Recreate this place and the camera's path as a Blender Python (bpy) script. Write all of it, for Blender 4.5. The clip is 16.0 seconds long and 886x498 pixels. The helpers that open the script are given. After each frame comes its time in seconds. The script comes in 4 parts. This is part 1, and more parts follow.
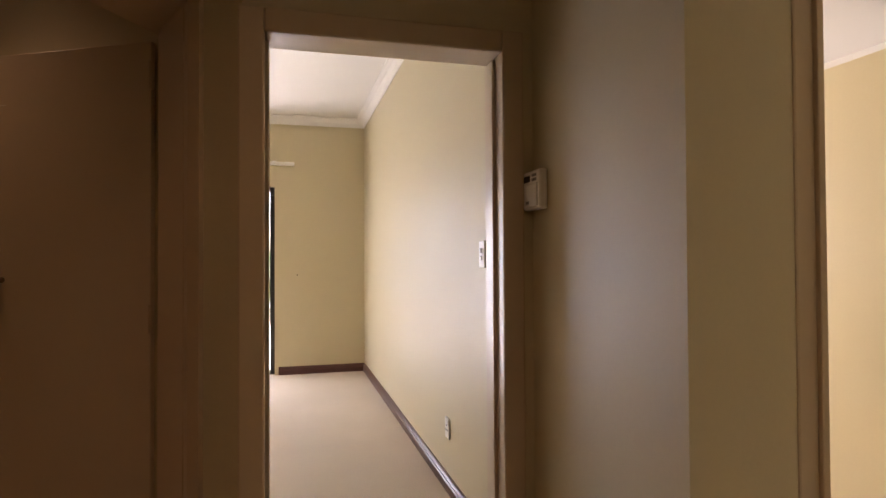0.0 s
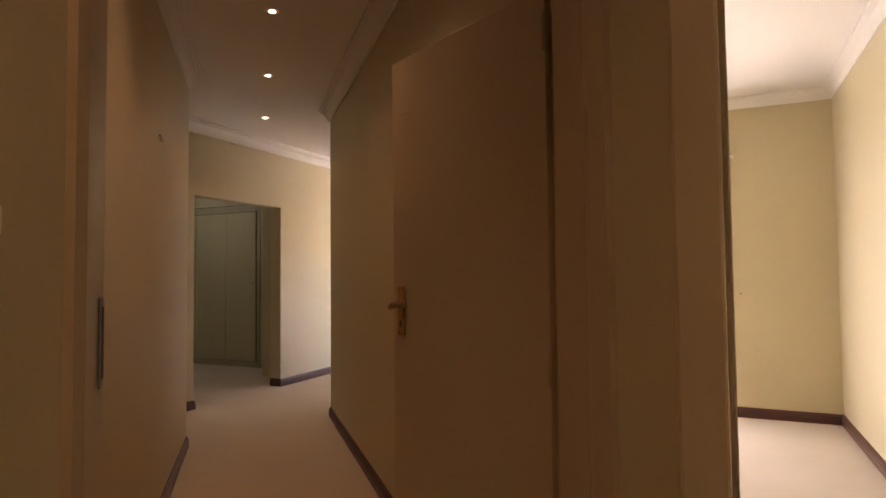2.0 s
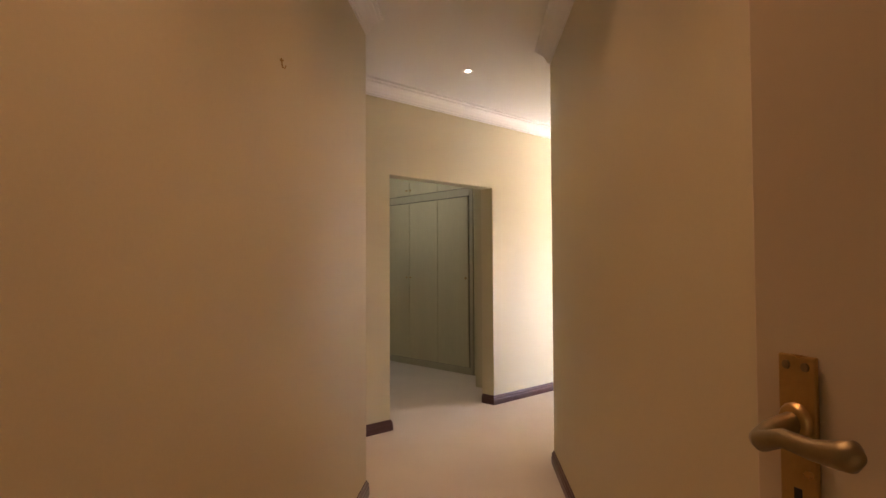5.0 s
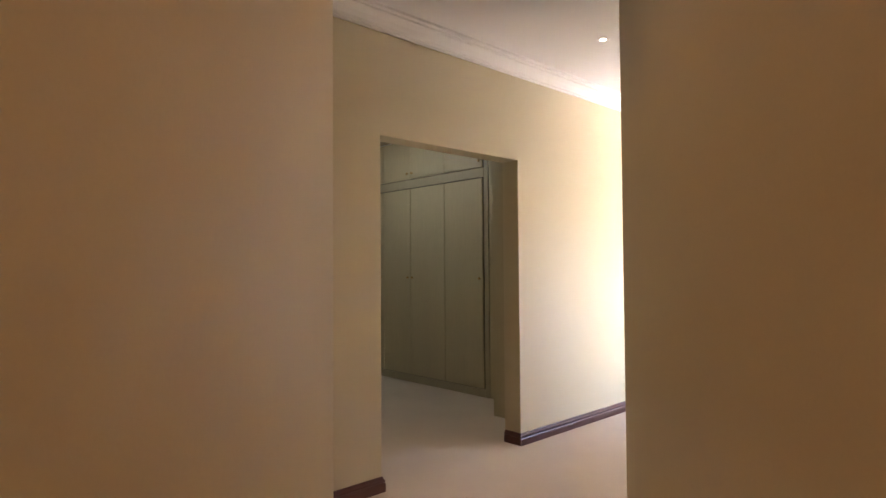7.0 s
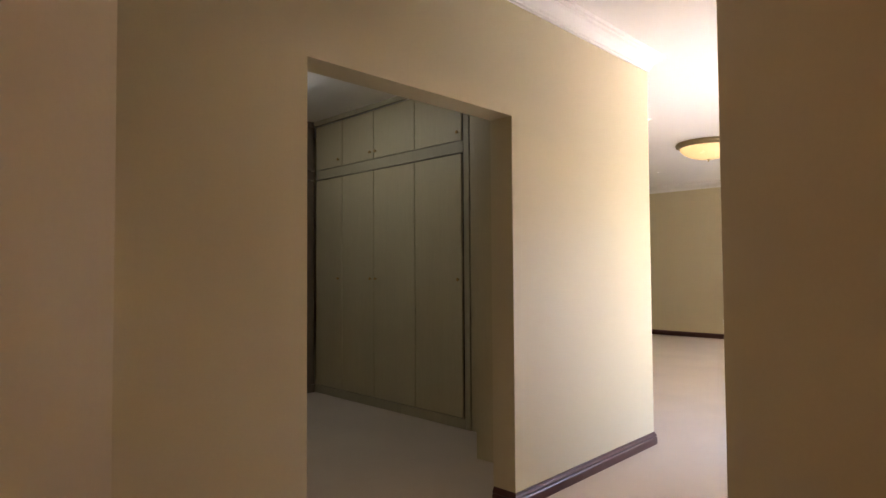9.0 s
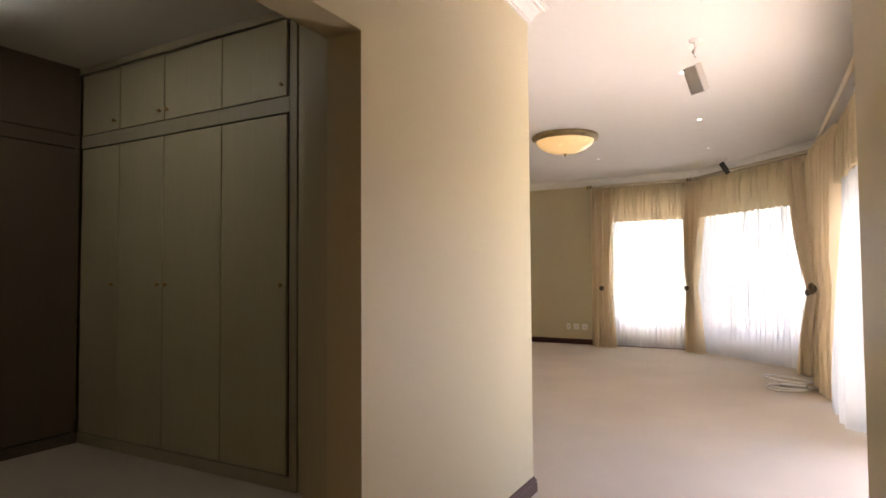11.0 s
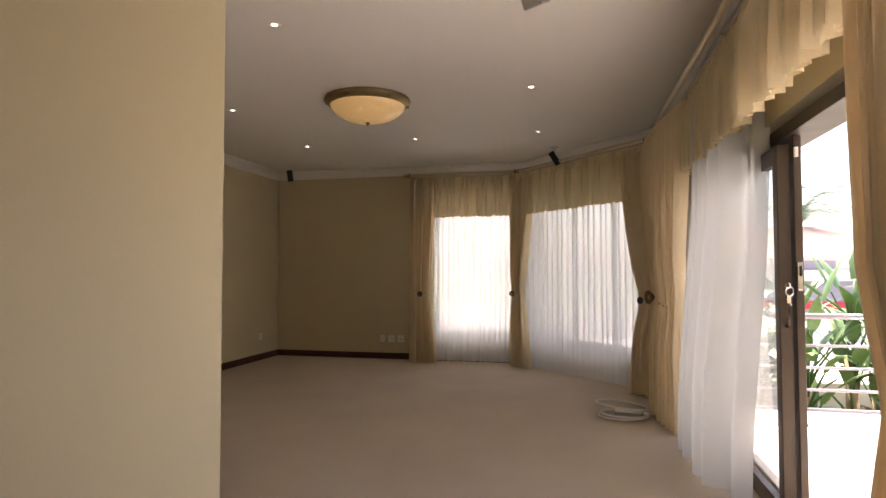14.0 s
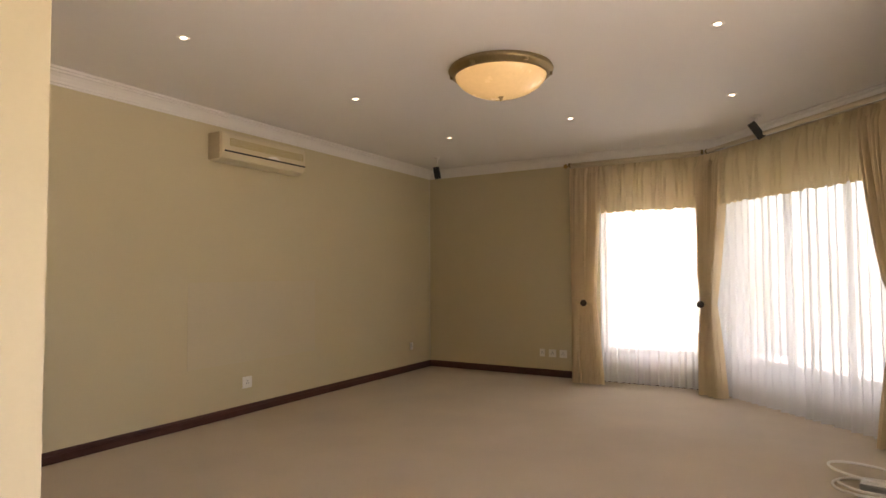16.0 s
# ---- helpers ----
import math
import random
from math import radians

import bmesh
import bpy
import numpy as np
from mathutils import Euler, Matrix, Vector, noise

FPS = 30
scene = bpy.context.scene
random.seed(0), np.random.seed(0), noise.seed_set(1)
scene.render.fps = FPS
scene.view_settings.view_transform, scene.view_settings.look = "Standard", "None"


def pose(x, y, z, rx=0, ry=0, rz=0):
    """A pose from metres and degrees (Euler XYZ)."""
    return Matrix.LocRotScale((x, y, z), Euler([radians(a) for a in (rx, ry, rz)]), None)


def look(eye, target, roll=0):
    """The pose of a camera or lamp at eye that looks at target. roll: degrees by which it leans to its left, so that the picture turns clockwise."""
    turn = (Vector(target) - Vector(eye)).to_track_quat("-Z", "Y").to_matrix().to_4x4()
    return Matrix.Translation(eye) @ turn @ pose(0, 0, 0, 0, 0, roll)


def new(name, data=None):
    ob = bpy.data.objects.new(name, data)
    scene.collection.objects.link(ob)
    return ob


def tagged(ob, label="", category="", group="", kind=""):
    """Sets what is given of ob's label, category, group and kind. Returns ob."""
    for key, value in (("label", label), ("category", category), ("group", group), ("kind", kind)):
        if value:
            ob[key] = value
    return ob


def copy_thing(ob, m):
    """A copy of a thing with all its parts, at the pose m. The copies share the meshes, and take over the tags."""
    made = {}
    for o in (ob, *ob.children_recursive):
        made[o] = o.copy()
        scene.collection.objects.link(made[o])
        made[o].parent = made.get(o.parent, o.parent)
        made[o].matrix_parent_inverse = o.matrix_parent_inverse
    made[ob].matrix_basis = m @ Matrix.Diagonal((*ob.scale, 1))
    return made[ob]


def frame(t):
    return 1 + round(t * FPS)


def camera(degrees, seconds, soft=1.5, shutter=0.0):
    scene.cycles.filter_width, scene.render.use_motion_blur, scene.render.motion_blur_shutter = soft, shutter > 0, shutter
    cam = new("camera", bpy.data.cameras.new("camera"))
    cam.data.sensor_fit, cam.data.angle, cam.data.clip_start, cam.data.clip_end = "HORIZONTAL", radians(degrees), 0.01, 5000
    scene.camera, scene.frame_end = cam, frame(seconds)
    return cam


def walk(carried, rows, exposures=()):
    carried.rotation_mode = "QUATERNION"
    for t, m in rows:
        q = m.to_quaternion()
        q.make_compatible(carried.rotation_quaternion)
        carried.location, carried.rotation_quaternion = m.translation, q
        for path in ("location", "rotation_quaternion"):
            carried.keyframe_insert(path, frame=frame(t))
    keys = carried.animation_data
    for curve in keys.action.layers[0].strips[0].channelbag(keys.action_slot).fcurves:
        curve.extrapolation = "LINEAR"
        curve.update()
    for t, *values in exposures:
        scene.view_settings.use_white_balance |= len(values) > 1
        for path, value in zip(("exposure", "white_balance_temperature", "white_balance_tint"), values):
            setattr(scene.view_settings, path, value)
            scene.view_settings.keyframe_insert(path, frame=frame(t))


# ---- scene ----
cam = camera(73.7, 16.0)
PATH = [
    (0, (4.748, -6.345, 1.261), (5.259, -4.412, 1.294), -0.3),
    (0.5, (4.783, -6.11, 1.274), (4.952, -4.118, 1.327), -0.2),
    (1, (4.769, -5.923, 1.272), (4.577, -3.933, 1.34), -0.3),
    (1.5, (4.731, -5.746, 1.295), (4.2, -3.82, 1.371), -0.4),
    (2, (4.67, -5.532, 1.289), (3.832, -3.718, 1.375), -0.6),
    (2.5, (4.618, -5.335, 1.314), (3.513, -3.67, 1.392), -0.7),
    (3, (4.573, -5.146, 1.31), (3.254, -3.646, 1.39), -0.6),
    (3.5, (4.433, -4.959, 1.288), (3.023, -3.544, 1.369), -0.7),
    (4, (4.256, -4.75, 1.308), (2.824, -3.355, 1.383), -0.5),
    (6.5, (3.073, -3.631, 1.338), (1.614, -2.265, 1.39), -0.4),
    (7, (2.804, -3.401, 1.315), (1.347, -2.033, 1.374), -0.4),
    (7.5, (2.545, -3.195, 1.344), (1.093, -1.821, 1.396), -0.4),
    (8, (2.336, -2.967, 1.319), (0.886, -1.592, 1.378), -0.3),
    (10.5, (1.387, -1.858, 1.255), (0.257, -0.21, 1.334), -0.6),
    (11, (1.215, -1.627, 1.262), (0.25, 0.123, 1.34), -0.4),
    (11.5, (1.126, -1.388, 1.286), (0.349, 0.454, 1.353), 0.1),
    (12, (1.023, -1.105, 1.301), (0.437, 0.806, 1.37), -0.1),
    (12.5, (0.993, -0.806, 1.303), (0.505, 1.132, 1.372), -0.0),
    (13, (0.983, -0.479, 1.321), (0.532, 1.469, 1.39), -0.2),
    (13.5, (1.009, -0.17, 1.294), (0.566, 1.779, 1.368), -0.1),
    (14, (1.015, 0.105, 1.298), (0.559, 2.051, 1.373), -0.1),
    (14.5, (0.989, 0.426, 1.306), (0.461, 2.354, 1.384), -0.1),
    (15, (0.978, 0.705, 1.332), (0.316, 2.591, 1.407), -0.1),
    (15.5, (0.999, 0.977, 1.345), (0.149, 2.785, 1.424), -0.1),
    (16, (0.976, 1.166, 1.34), (-0.043, 2.884, 1.423), -0.3),
]
EXPOSURES = [(0, 3.4, 6350, 26), (1.2, 3.5, 6550, 27), (2.5, 3.9, 7100, 30), (4, 4.65, 6850, 26), (6.5, 4.42, 6150, 24), (8, 4.18, 6150, 24), (10.5, 3.42, 6600, 25), (12, 2.9, 6800, 25), (13, 2.22, 7000, 25), (14.5, 2.12, 7200, 26), (15.2, 2.52, 7250, 26), (16, 2.9, 7300, 25)]
DOWN_W = 2.4

walk(cam, [(t, look(eye, target, roll)) for t, eye, target, roll in PATH], EXPOSURES)

# ---------------------------------------------------------------- light
SUN_EL, SUN_AZ = 69.0, 8.0          # degrees above the horizon, degrees east of +y
world = bpy.data.worlds.new("world")
scene.world = world
world.use_nodes = True
wn = world.node_tree
sky = wn.nodes.new("ShaderNodeTexSky")
sky.sky_type = "NISHITA"
sky.sun_disc = False
sky.sun_elevation = radians(SUN_EL)
sky.sun_rotation = radians(SUN_AZ)
sky.air_density, sky.dust_density = 1.0, 2.5
wn.links.new(sky.outputs[0], wn.nodes["Background"].inputs[0])
wn.nodes["Background"].inputs[1].default_value = 0.15

sun = new("sun", bpy.data.lights.new("sun", "SUN"))
sun.data.energy, sun.data.angle, sun.data.color = 5.0, radians(0.6), (1.0, 0.95, 0.86)
sun.matrix_world = look((math.sin(radians(SUN_AZ)) * math.cos(radians(SUN_EL)) * 30,
                         math.cos(radians(SUN_AZ)) * math.cos(radians(SUN_EL)) * 30, math.sin(radians(SUN_EL)) * 30), (0, 0, 0))


def window_light(name, eye, target, w, h, watts, colour=(1.0, 0.97, 0.92)):
    """Sky light that enters through one window opening."""
    la = new(name, bpy.data.lights.new(name, "AREA"))
    la.data.shape, la.data.size, la.data.size_y, la.data.energy, la.data.color = "RECTANGLE", w, h, watts, colour
    la.matrix_world = look(eye, target)
    return la


window_light("window_light_north", (-0.5, 8.86, 1.28), (-0.5, 0, 1.28), 1.15, 1.8, 2.8)
window_light("window_light_bay", (1.46, 7.81, 1.28), (0.724, 7.13, 1.28), 2.0, 1.8, 3.5)
window_light("window_light_door", (2.00, 4.62, 1.05), (0, 4.62, 0.95), 1.9, 1.85, 1.8)
window_light("window_light_room", (3.6, 0.36, 1.05), (3.9, -3.0, 0.6), 1.3, 1.9, 5.8, (0.90, 0.94, 1.0))
# added lamp that brightens the next room; its window is unseen
window_light("added_light_next_room", (6.35, -1.22, 1.5), (6.6, -5.0, 1.2), 0.95, 1.1, 13)


# ---------------------------------------------------------------- materials
def material(name, colour, rough=0.6, metal=0.0, vary=0.12, scale=3.0, fine=60.0, bump=0.05, stretch=(1, 1, 1), second=None, spec=0.5, coat=0.0, bumpdist=0.01):
    """A surface with a coarse and a fine variation of its colour, its gloss and its relief."""
    m = bpy.data.materials.new(name)
    m.use_nodes = True
    nt = m.node_tree
    b = nt.nodes["Principled BSDF"]
    b.inputs["Metallic"].default_value = metal
    b.inputs["Specular IOR Level"].default_value = spec
    b.inputs["Coat Weight"].default_value = coat
    tc = nt.nodes.new("ShaderNodeTexCoord")
    mp = nt.nodes.new("ShaderNodeMapping")
    mp.inputs["Scale"].default_value = stretch
    nt.links.new(tc.outputs["Object"], mp.inputs[0])
    big, small = nt.nodes.new("ShaderNodeTexNoise"), nt.nodes.new("ShaderNodeTexNoise")
    big.inputs["Scale"].default_value, small.inputs["Scale"].default_value = scale, fine
    big.inputs["Detail"].default_value = 4
    small.inputs["Detail"].default_value = 3
    for n in (big, small):
        nt.links.new(mp.outputs[0], n.inputs["Vector"])
    add = nt.nodes.new("ShaderNodeMath")
    add.operation = "MULTIPLY_ADD"
    nt.links.new(small.outputs[0], add.inputs[0])
    add.inputs[1].default_value = 0.5
    half = nt.nodes.new("ShaderNodeMath")
    half.operation = "MULTIPLY"
    nt.links.new(big.outputs[0], half.inputs[0])
    half.inputs[1].default_value = 0.5
    nt.links.new(half.outputs[0], add.inputs[2])
    ramp = nt.nodes.new("ShaderNodeMix")
    ramp.data_type = "RGBA"
    c2 = second or tuple(min(1, c * (1 + vary)) for c in colour)
    c1 = tuple(c * (1 - vary) for c in colour)
    ramp.inputs[6].default_value, ramp.inputs[7].default_value = (*c1, 1), (*c2, 1)
    nt.links.new(add.outputs[0], ramp.inputs[0])
    nt.links.new(ramp.outputs[2], b.inputs["Base Color"])
    rr = nt.nodes.new("ShaderNodeMapRange")
    rr.inputs[3].default_value, rr.inputs[4].default_value = max(0.02, rough - 0.08), min(1, rough + 0.08)
    nt.links.new(big.outputs[0], rr.inputs[0])
    nt.links.new(rr.outputs[0], b.inputs["Roughness"])
    if bump:
        bp = nt.nodes.new("ShaderNodeBump")
        bp.inputs["Strength"].default_value, bp.inputs["Distance"].default_value = bump, bumpdist
        nt.links.new(add.outputs[0], bp.inputs["Height"])
        nt.links.new(bp.outputs[0], b.inputs["Normal"])
    return m


def fabric(name, colour, through_light, see_through=0.0, weave=140.0):
    """Cloth that lets part of the light through, and for sheers part of the view."""
    m = material(name, colour, rough=0.85, vary=0.03, scale=4, fine=weave, bump=0.25, stretch=(1, 1, 0.25), spec=0.2)
    nt = m.node_tree
    b, out = nt.nodes["Principled BSDF"], nt.nodes["Material Output"]
    b.inputs["Sheen Weight"].default_value = 0.15
    tr = nt.nodes.new("ShaderNodeBsdfTranslucent")
    tr.inputs[0].default_value = (*colour, 1)
    mix = nt.nodes.new("ShaderNodeMixShader")
    mix.inputs[0].default_value = through_light
    nt.links.new(b.outputs[0], mix.inputs[1])
    nt.links.new(tr.outputs[0], mix.inputs[2])
    last = mix
    if see_through:
        tp = nt.nodes.new("ShaderNodeBsdfTransparent")
        mx = nt.nodes.new("ShaderNodeMixShader")
        mx.inputs[0].default_value = see_through
        nt.links.new(mix.outputs[0], mx.inputs[1])
        nt.links.new(tp.outputs[0], mx.inputs[2])
        last = mx
    nt.links.new(last.outputs[0], out.inputs[0])
    return m


def glowing(name, colour, strength):
    m = bpy.data.materials.new(name)
    m.use_nodes = True
    b = m.node_tree.nodes["Principled BSDF"]
    b.inputs["Base Color"].default_value = (*colour, 1)
    b.inputs["Emission Color"].default_value = (*colour, 1)
    b.inputs["Emission Strength"].default_value = strength
    return m


def glass(name, tint=(0.95, 0.97, 0.96), rough=0.0):
    m = bpy.data.materials.new(name)
    m.use_nodes = True
    b = m.node_tree.nodes["Principled BSDF"]
    b.inputs["Base Color"].default_value = (*tint, 1)
    b.inputs["Transmission Weight"].default_value = 1.0
    b.inputs["Roughness"].default_value = rough
    b.inputs["IOR"].default_value = 1.45
    return m


WALL = material("cream_wall_paint", (0.60, 0.52, 0.332), rough=0.50, vary=0.05, scale=1.6, fine=90, bump=0.06, spec=0.4)
PATCH = material("repainted_wall_patch", (0.605, 0.53, 0.365), rough=0.48, vary=0.05, scale=1.6, fine=90, bump=0.08, spec=0.3)
CEIL = material("white_ceiling_paint", (0.80, 0.77, 0.72), rough=0.8, vary=0.02, scale=1.5, fine=120, bump=0.03)
CORN = material("white_plaster_cornice", (0.80, 0.77, 0.72), rough=0.7, vary=0.02, scale=3, fine=80, bump=0.03)
CARPET = material("beige_loop_carpet", (0.63, 0.54, 0.425), rough=0.95, vary=0.22, scale=1.4, fine=130, bump=0.9, spec=0.1, bumpdist=0.008)
SKIRT = material("mahogany_skirting", (0.085, 0.028, 0.020), rough=0.32, vary=0.35, scale=6, fine=40, bump=0.04, stretch=(1, 1, 6))
DOORP = material("cream_door_paint", (0.62, 0.51, 0.36), rough=0.33, vary=0.03, scale=1.2, fine=50, bump=0.03, spec=0.5)
FRAMEP = material("cream_frame_paint", (0.56, 0.44, 0.29), rough=0.36, vary=0.05, scale=3, fine=60, bump=0.04)
LIMED = material("limed_wood_veneer", (0.52, 0.45, 0.27), rough=0.48, vary=0.16, scale=5, fine=60, bump=0.05, stretch=(1, 1, 0.08))
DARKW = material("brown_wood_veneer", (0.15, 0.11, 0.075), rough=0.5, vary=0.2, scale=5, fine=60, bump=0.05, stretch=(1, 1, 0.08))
LIMEDK = material("limed_wood_edging", (0.42, 0.36, 0.23), rough=0.5, vary=0.2, scale=6, fine=60, bump=0.05, stretch=(1, 1, 0.1))
GAP = material("shadow_gap_backing", (0.09, 0.07, 0.05), rough=0.9, vary=0.2)
RAILM = material("brushed_brass_rail", (0.72, 0.62, 0.46), rough=0.34, metal=0.65, vary=0.08, scale=6, bump=0)
BRASS = material("aged_brass", (0.50, 0.33, 0.13), rough=0.3, metal=1.0, vary=0.2, scale=20, fine=120, bump=0.02)
ANTIQUE = material("antique_brass", (0.30, 0.23, 0.12), rough=0.42, metal=0.9, vary=0.3, scale=18, fine=90, bump=0.04)
CHROME = material("chrome", (0.75, 0.75, 0.74), rough=0.15, metal=1.0, vary=0.05)
BRONZE = material("brown_anodised_frame", (0.060, 0.044, 0.032), rough=0.38, metal=0.3, vary=0.15, scale=5, fine=80, bump=0.02)
PLASTIC = material("white_plastic", (0.84, 0.81, 0.75), rough=0.35, vary=0.03, scale=8, bump=0)
PLASTICG = material("grey_plastic", (0.30, 0.29, 0.27), rough=0.45, vary=0.05, scale=8, bump=0)
CREAMPL = material("yellowed_plastic", (0.66, 0.57, 0.38), rough=0.4, vary=0.05, scale=6, bump=0)
BLACK = material("black_plastic", (0.018, 0.017, 0.016), rough=0.45, vary=0.2, scale=10, bump=0)
SILVER = material("silver_speaker_shell", (0.55, 0.53, 0.50), rough=0.35, metal=0.4, vary=0.08, scale=10, bump=0)
def crinkled(m):
    """Fine upright creases in hanging cloth."""
    for n in m.node_tree.nodes:
        if n.bl_idname == "ShaderNodeTexNoise" and n.inputs["Scale"].default_value < 50:
            n.inputs["Scale"].default_value = 30
        if n.bl_idname == "ShaderNodeMapping":
            n.inputs["Scale"].default_value = (1, 1, 0.07)
        if n.bl_idname == "ShaderNodeBump":
            n.inputs["Strength"].default_value, n.inputs["Distance"].default_value = 0.3, 0.025
    return m


GOLD = fabric("gold_curtain_cloth", (0.92, 0.77, 0.53), 0.18)
SMOKE = material("smoky_glass_knob", (0.12, 0.10, 0.085), rough=0.14, vary=0.3, scale=30, bump=0, coat=0.5)
VALC = fabric("pale_gold_valance_cloth", (0.86, 0.74, 0.50), 0.32)
SHEER = fabric("white_voile", (0.85, 0.85, 0.83), 0.46, 0.11, weave=220)
GLASS = glass("window_glass")
ALAB = material("alabaster_lamp_glass", (0.80, 0.62, 0.34), rough=0.25, vary=0.12, scale=9, fine=40, bump=0.02)
ALAB.node_tree.nodes["Principled BSDF"].inputs["Emission Color"].default_value = (1.0, 0.62, 0.24, 1)
ALAB.node_tree.nodes["Principled BSDF"].inputs["Emission Strength"].default_value = 0.055
crinkled(GOLD)
crinkled(VALC)
BULB = glowing("lamp_face", (1.0, 0.86, 0.62), 3.0)
TUBE = glowing("fluorescent_tube", (0.92, 1.0, 0.93), 0.92)
TILE = material("pale_terrace_tile", (0.70, 0.67, 0.62), rough=0.6, vary=0.1, scale=2, fine=40, bump=0.05)
STEEL = material("grey_painted_steel", (0.32, 0.30, 0.33), rough=0.4, metal=0.4, vary=0.1, scale=6, bump=0)
RENDERW = material("white_rendered_wall", (0.70, 0.66, 0.60), rough=0.85, vary=0.08, scale=1, fine=30, bump=0.1)
RENDERG = material("lilac_grey_render", (0.30, 0.28, 0.33), rough=0.85, vary=0.08, scale=1, fine=30, bump=0.1)
RED = material("red_band_paint", (0.50, 0.03, 0.05), rough=0.6, vary=0.1)
ROOF = material("clay_roof_tile", (0.34, 0.22, 0.16), rough=0.8, vary=0.25, scale=4, fine=30, bump=0.3)
LEAF = material("banana_leaf", (0.11, 0.20, 0.065), rough=0.35, vary=0.4, scale=4, fine=30, bump=0.1)
LEAFB = material("shrub_leaf", (0.05, 0.11, 0.03), rough=0.5, vary=0.4, scale=5, fine=30, bump=0.1)
STRAW = material("dry_leaf_sheath", (0.30, 0.22, 0.12), rough=0.9, vary=0.35, scale=8, fine=50, bump=0.3)
GRASS = material("garden_ground", (0.10, 0.12, 0.05), rough=0.95, vary=0.4, scale=0.6, fine=12, bump=0.4)


# ---------------------------------------------------------------- mesh helpers
def link(name, bm, mat, parent=None, label="", smooth=False):
    me = bpy.data.meshes.new(name)
    bmesh.ops.recalc_face_normals(bm, faces=bm.faces)
    bm.to_mesh(me)
    bm.free()
    me.materials.append(mat)
    if smooth:
        for p in me.polygons:
            p.use_smooth = True
    ob = new(name, me)
    if parent:
        ob.parent = parent
    if label:
        ob["label"] = label
    return ob


def part(name, bm, mat, parent, label="", smooth=False):
    return link(name, bm, mat, parent, label, smooth)


def thing(name, label, category, m=None, group=""):
    ob = new(name)
    ob.empty_display_size = 0.1
    if m is not None:
        ob.matrix_world = m
    return tagged(ob, label, category, group)


def structure(name, bm, mat, label="", smooth=False):
    return tagged(link(name, bm, mat, None, label, smooth), kind="structure")


def box(x0, x1, y0, y1, z0, z1, bm=None, bevel=0.0):
    bm = bm or bmesh.new()
    own = bmesh.new()
    bmesh.ops.create_cube(own, size=1)
    bmesh.ops.scale(own, vec=(x1 - x0, y1 - y0, z1 - z0), verts=own.verts)
    bmesh.ops.translate(own, vec=((x0 + x1) / 2, (y0 + y1) / 2, (z0 + z1) / 2), verts=own.verts)
    if bevel:
        bmesh.ops.bevel(own, geom=own.edges[:], offset=bevel, segments=2, affect="EDGES", profile=0.5)
    merge(bm, own)
    return bm


def merge(bm, own, m=None):
    """Adds the mesh own to bm, turned by m, and frees it."""
    seen = {}
    for v in own.verts:
        seen[v] = bm.verts.new(m @ v.co if m is not None else v.co)
    for f in own.faces:
        bm.faces.new([seen[v] for v in f.verts])
    own.free()


def prism(poly, z0, z1, bm=None):
    bm = bm or bmesh.new()
    low, high = [bm.verts.new((x, y, z0)) for x, y in poly], [bm.verts.new((x, y, z1)) for x, y in poly]
    n = len(poly)
    bm.faces.new(low[::-1])
    bm.faces.new(high)
    for i in range(n):
        bm.faces.new((low[i], low[(i + 1) % n], high[(i + 1) % n], high[i]))
    return bm


def wall_frame(p0, p1):
    """Local axes of a wall: x along it from p0 to p1, y to its left (the room's side)."""
    d = Vector((p1[0] - p0[0], p1[1] - p0[1], 0))
    return Matrix.Translation((p0[0], p0[1], 0)) @ Matrix.Rotation(math.atan2(d.y, d.x), 4, "Z"), d.length


def wall(name, p0, p1, thick, z1=2.84, holes=(), mat=None, z0=0.0, label="cream painted plaster wall"):
    """A wall whose room face runs from p0 to p1 with the room on its left; holes are (s0, s1, z0, z1)."""
    m, length = wall_frame(p0, p1)
    bm, s = bmesh.new(), 0.0
    for a, b, za, zb in sorted(holes):
        if a > s:
            box(s, a, -thick, 0, z0, z1, bm)
        if za > z0:
            box(a, b, -thick, 0, z0, za, bm)
        if zb < z1:
            box(a, b, -thick, 0, zb, z1, bm)
        s = b
    if length > s:
        box(s, length, -thick, 0, z0, z1, bm)
    bm.transform(m)
    return structure(name, bm, mat or WALL, label)


def sweep(path, profile, closed=False):
    """A moulding: the profile of (inward offset, height) along a line of plan points with the room on its left, mitred."""
    bm, rings, n = bmesh.new(), [], len(path)
    for i in range(n):
        p = Vector(path[i])
        a = (p - Vector(path[i - 1])).normalized() if i or closed else None
        b = (Vector(path[(i + 1) % n]) - p).normalized() if i < n - 1 or closed else None
        a, b = a or b, b or a
        na, nb = Vector((-a.y, a.x)), Vector((-b.y, b.x))
        k = (na + nb) / max(0.25, 1 + na.dot(nb))
        rings.append([bm.verts.new((p.x + k.x * o, p.y + k.y * o, z)) for o, z in profile])
    m = len(profile)
    for r in range(n if closed else n - 1):
        a, b = rings[r], rings[(r + 1) % n]
        for j in range(m):
            bm.faces.new((a[j], b[j], b[(j + 1) % m], a[(j + 1) % m]))
    if not closed:
        bm.faces.new(rings[0])
        bm.faces.new(rings[-1][::-1])
    return bm


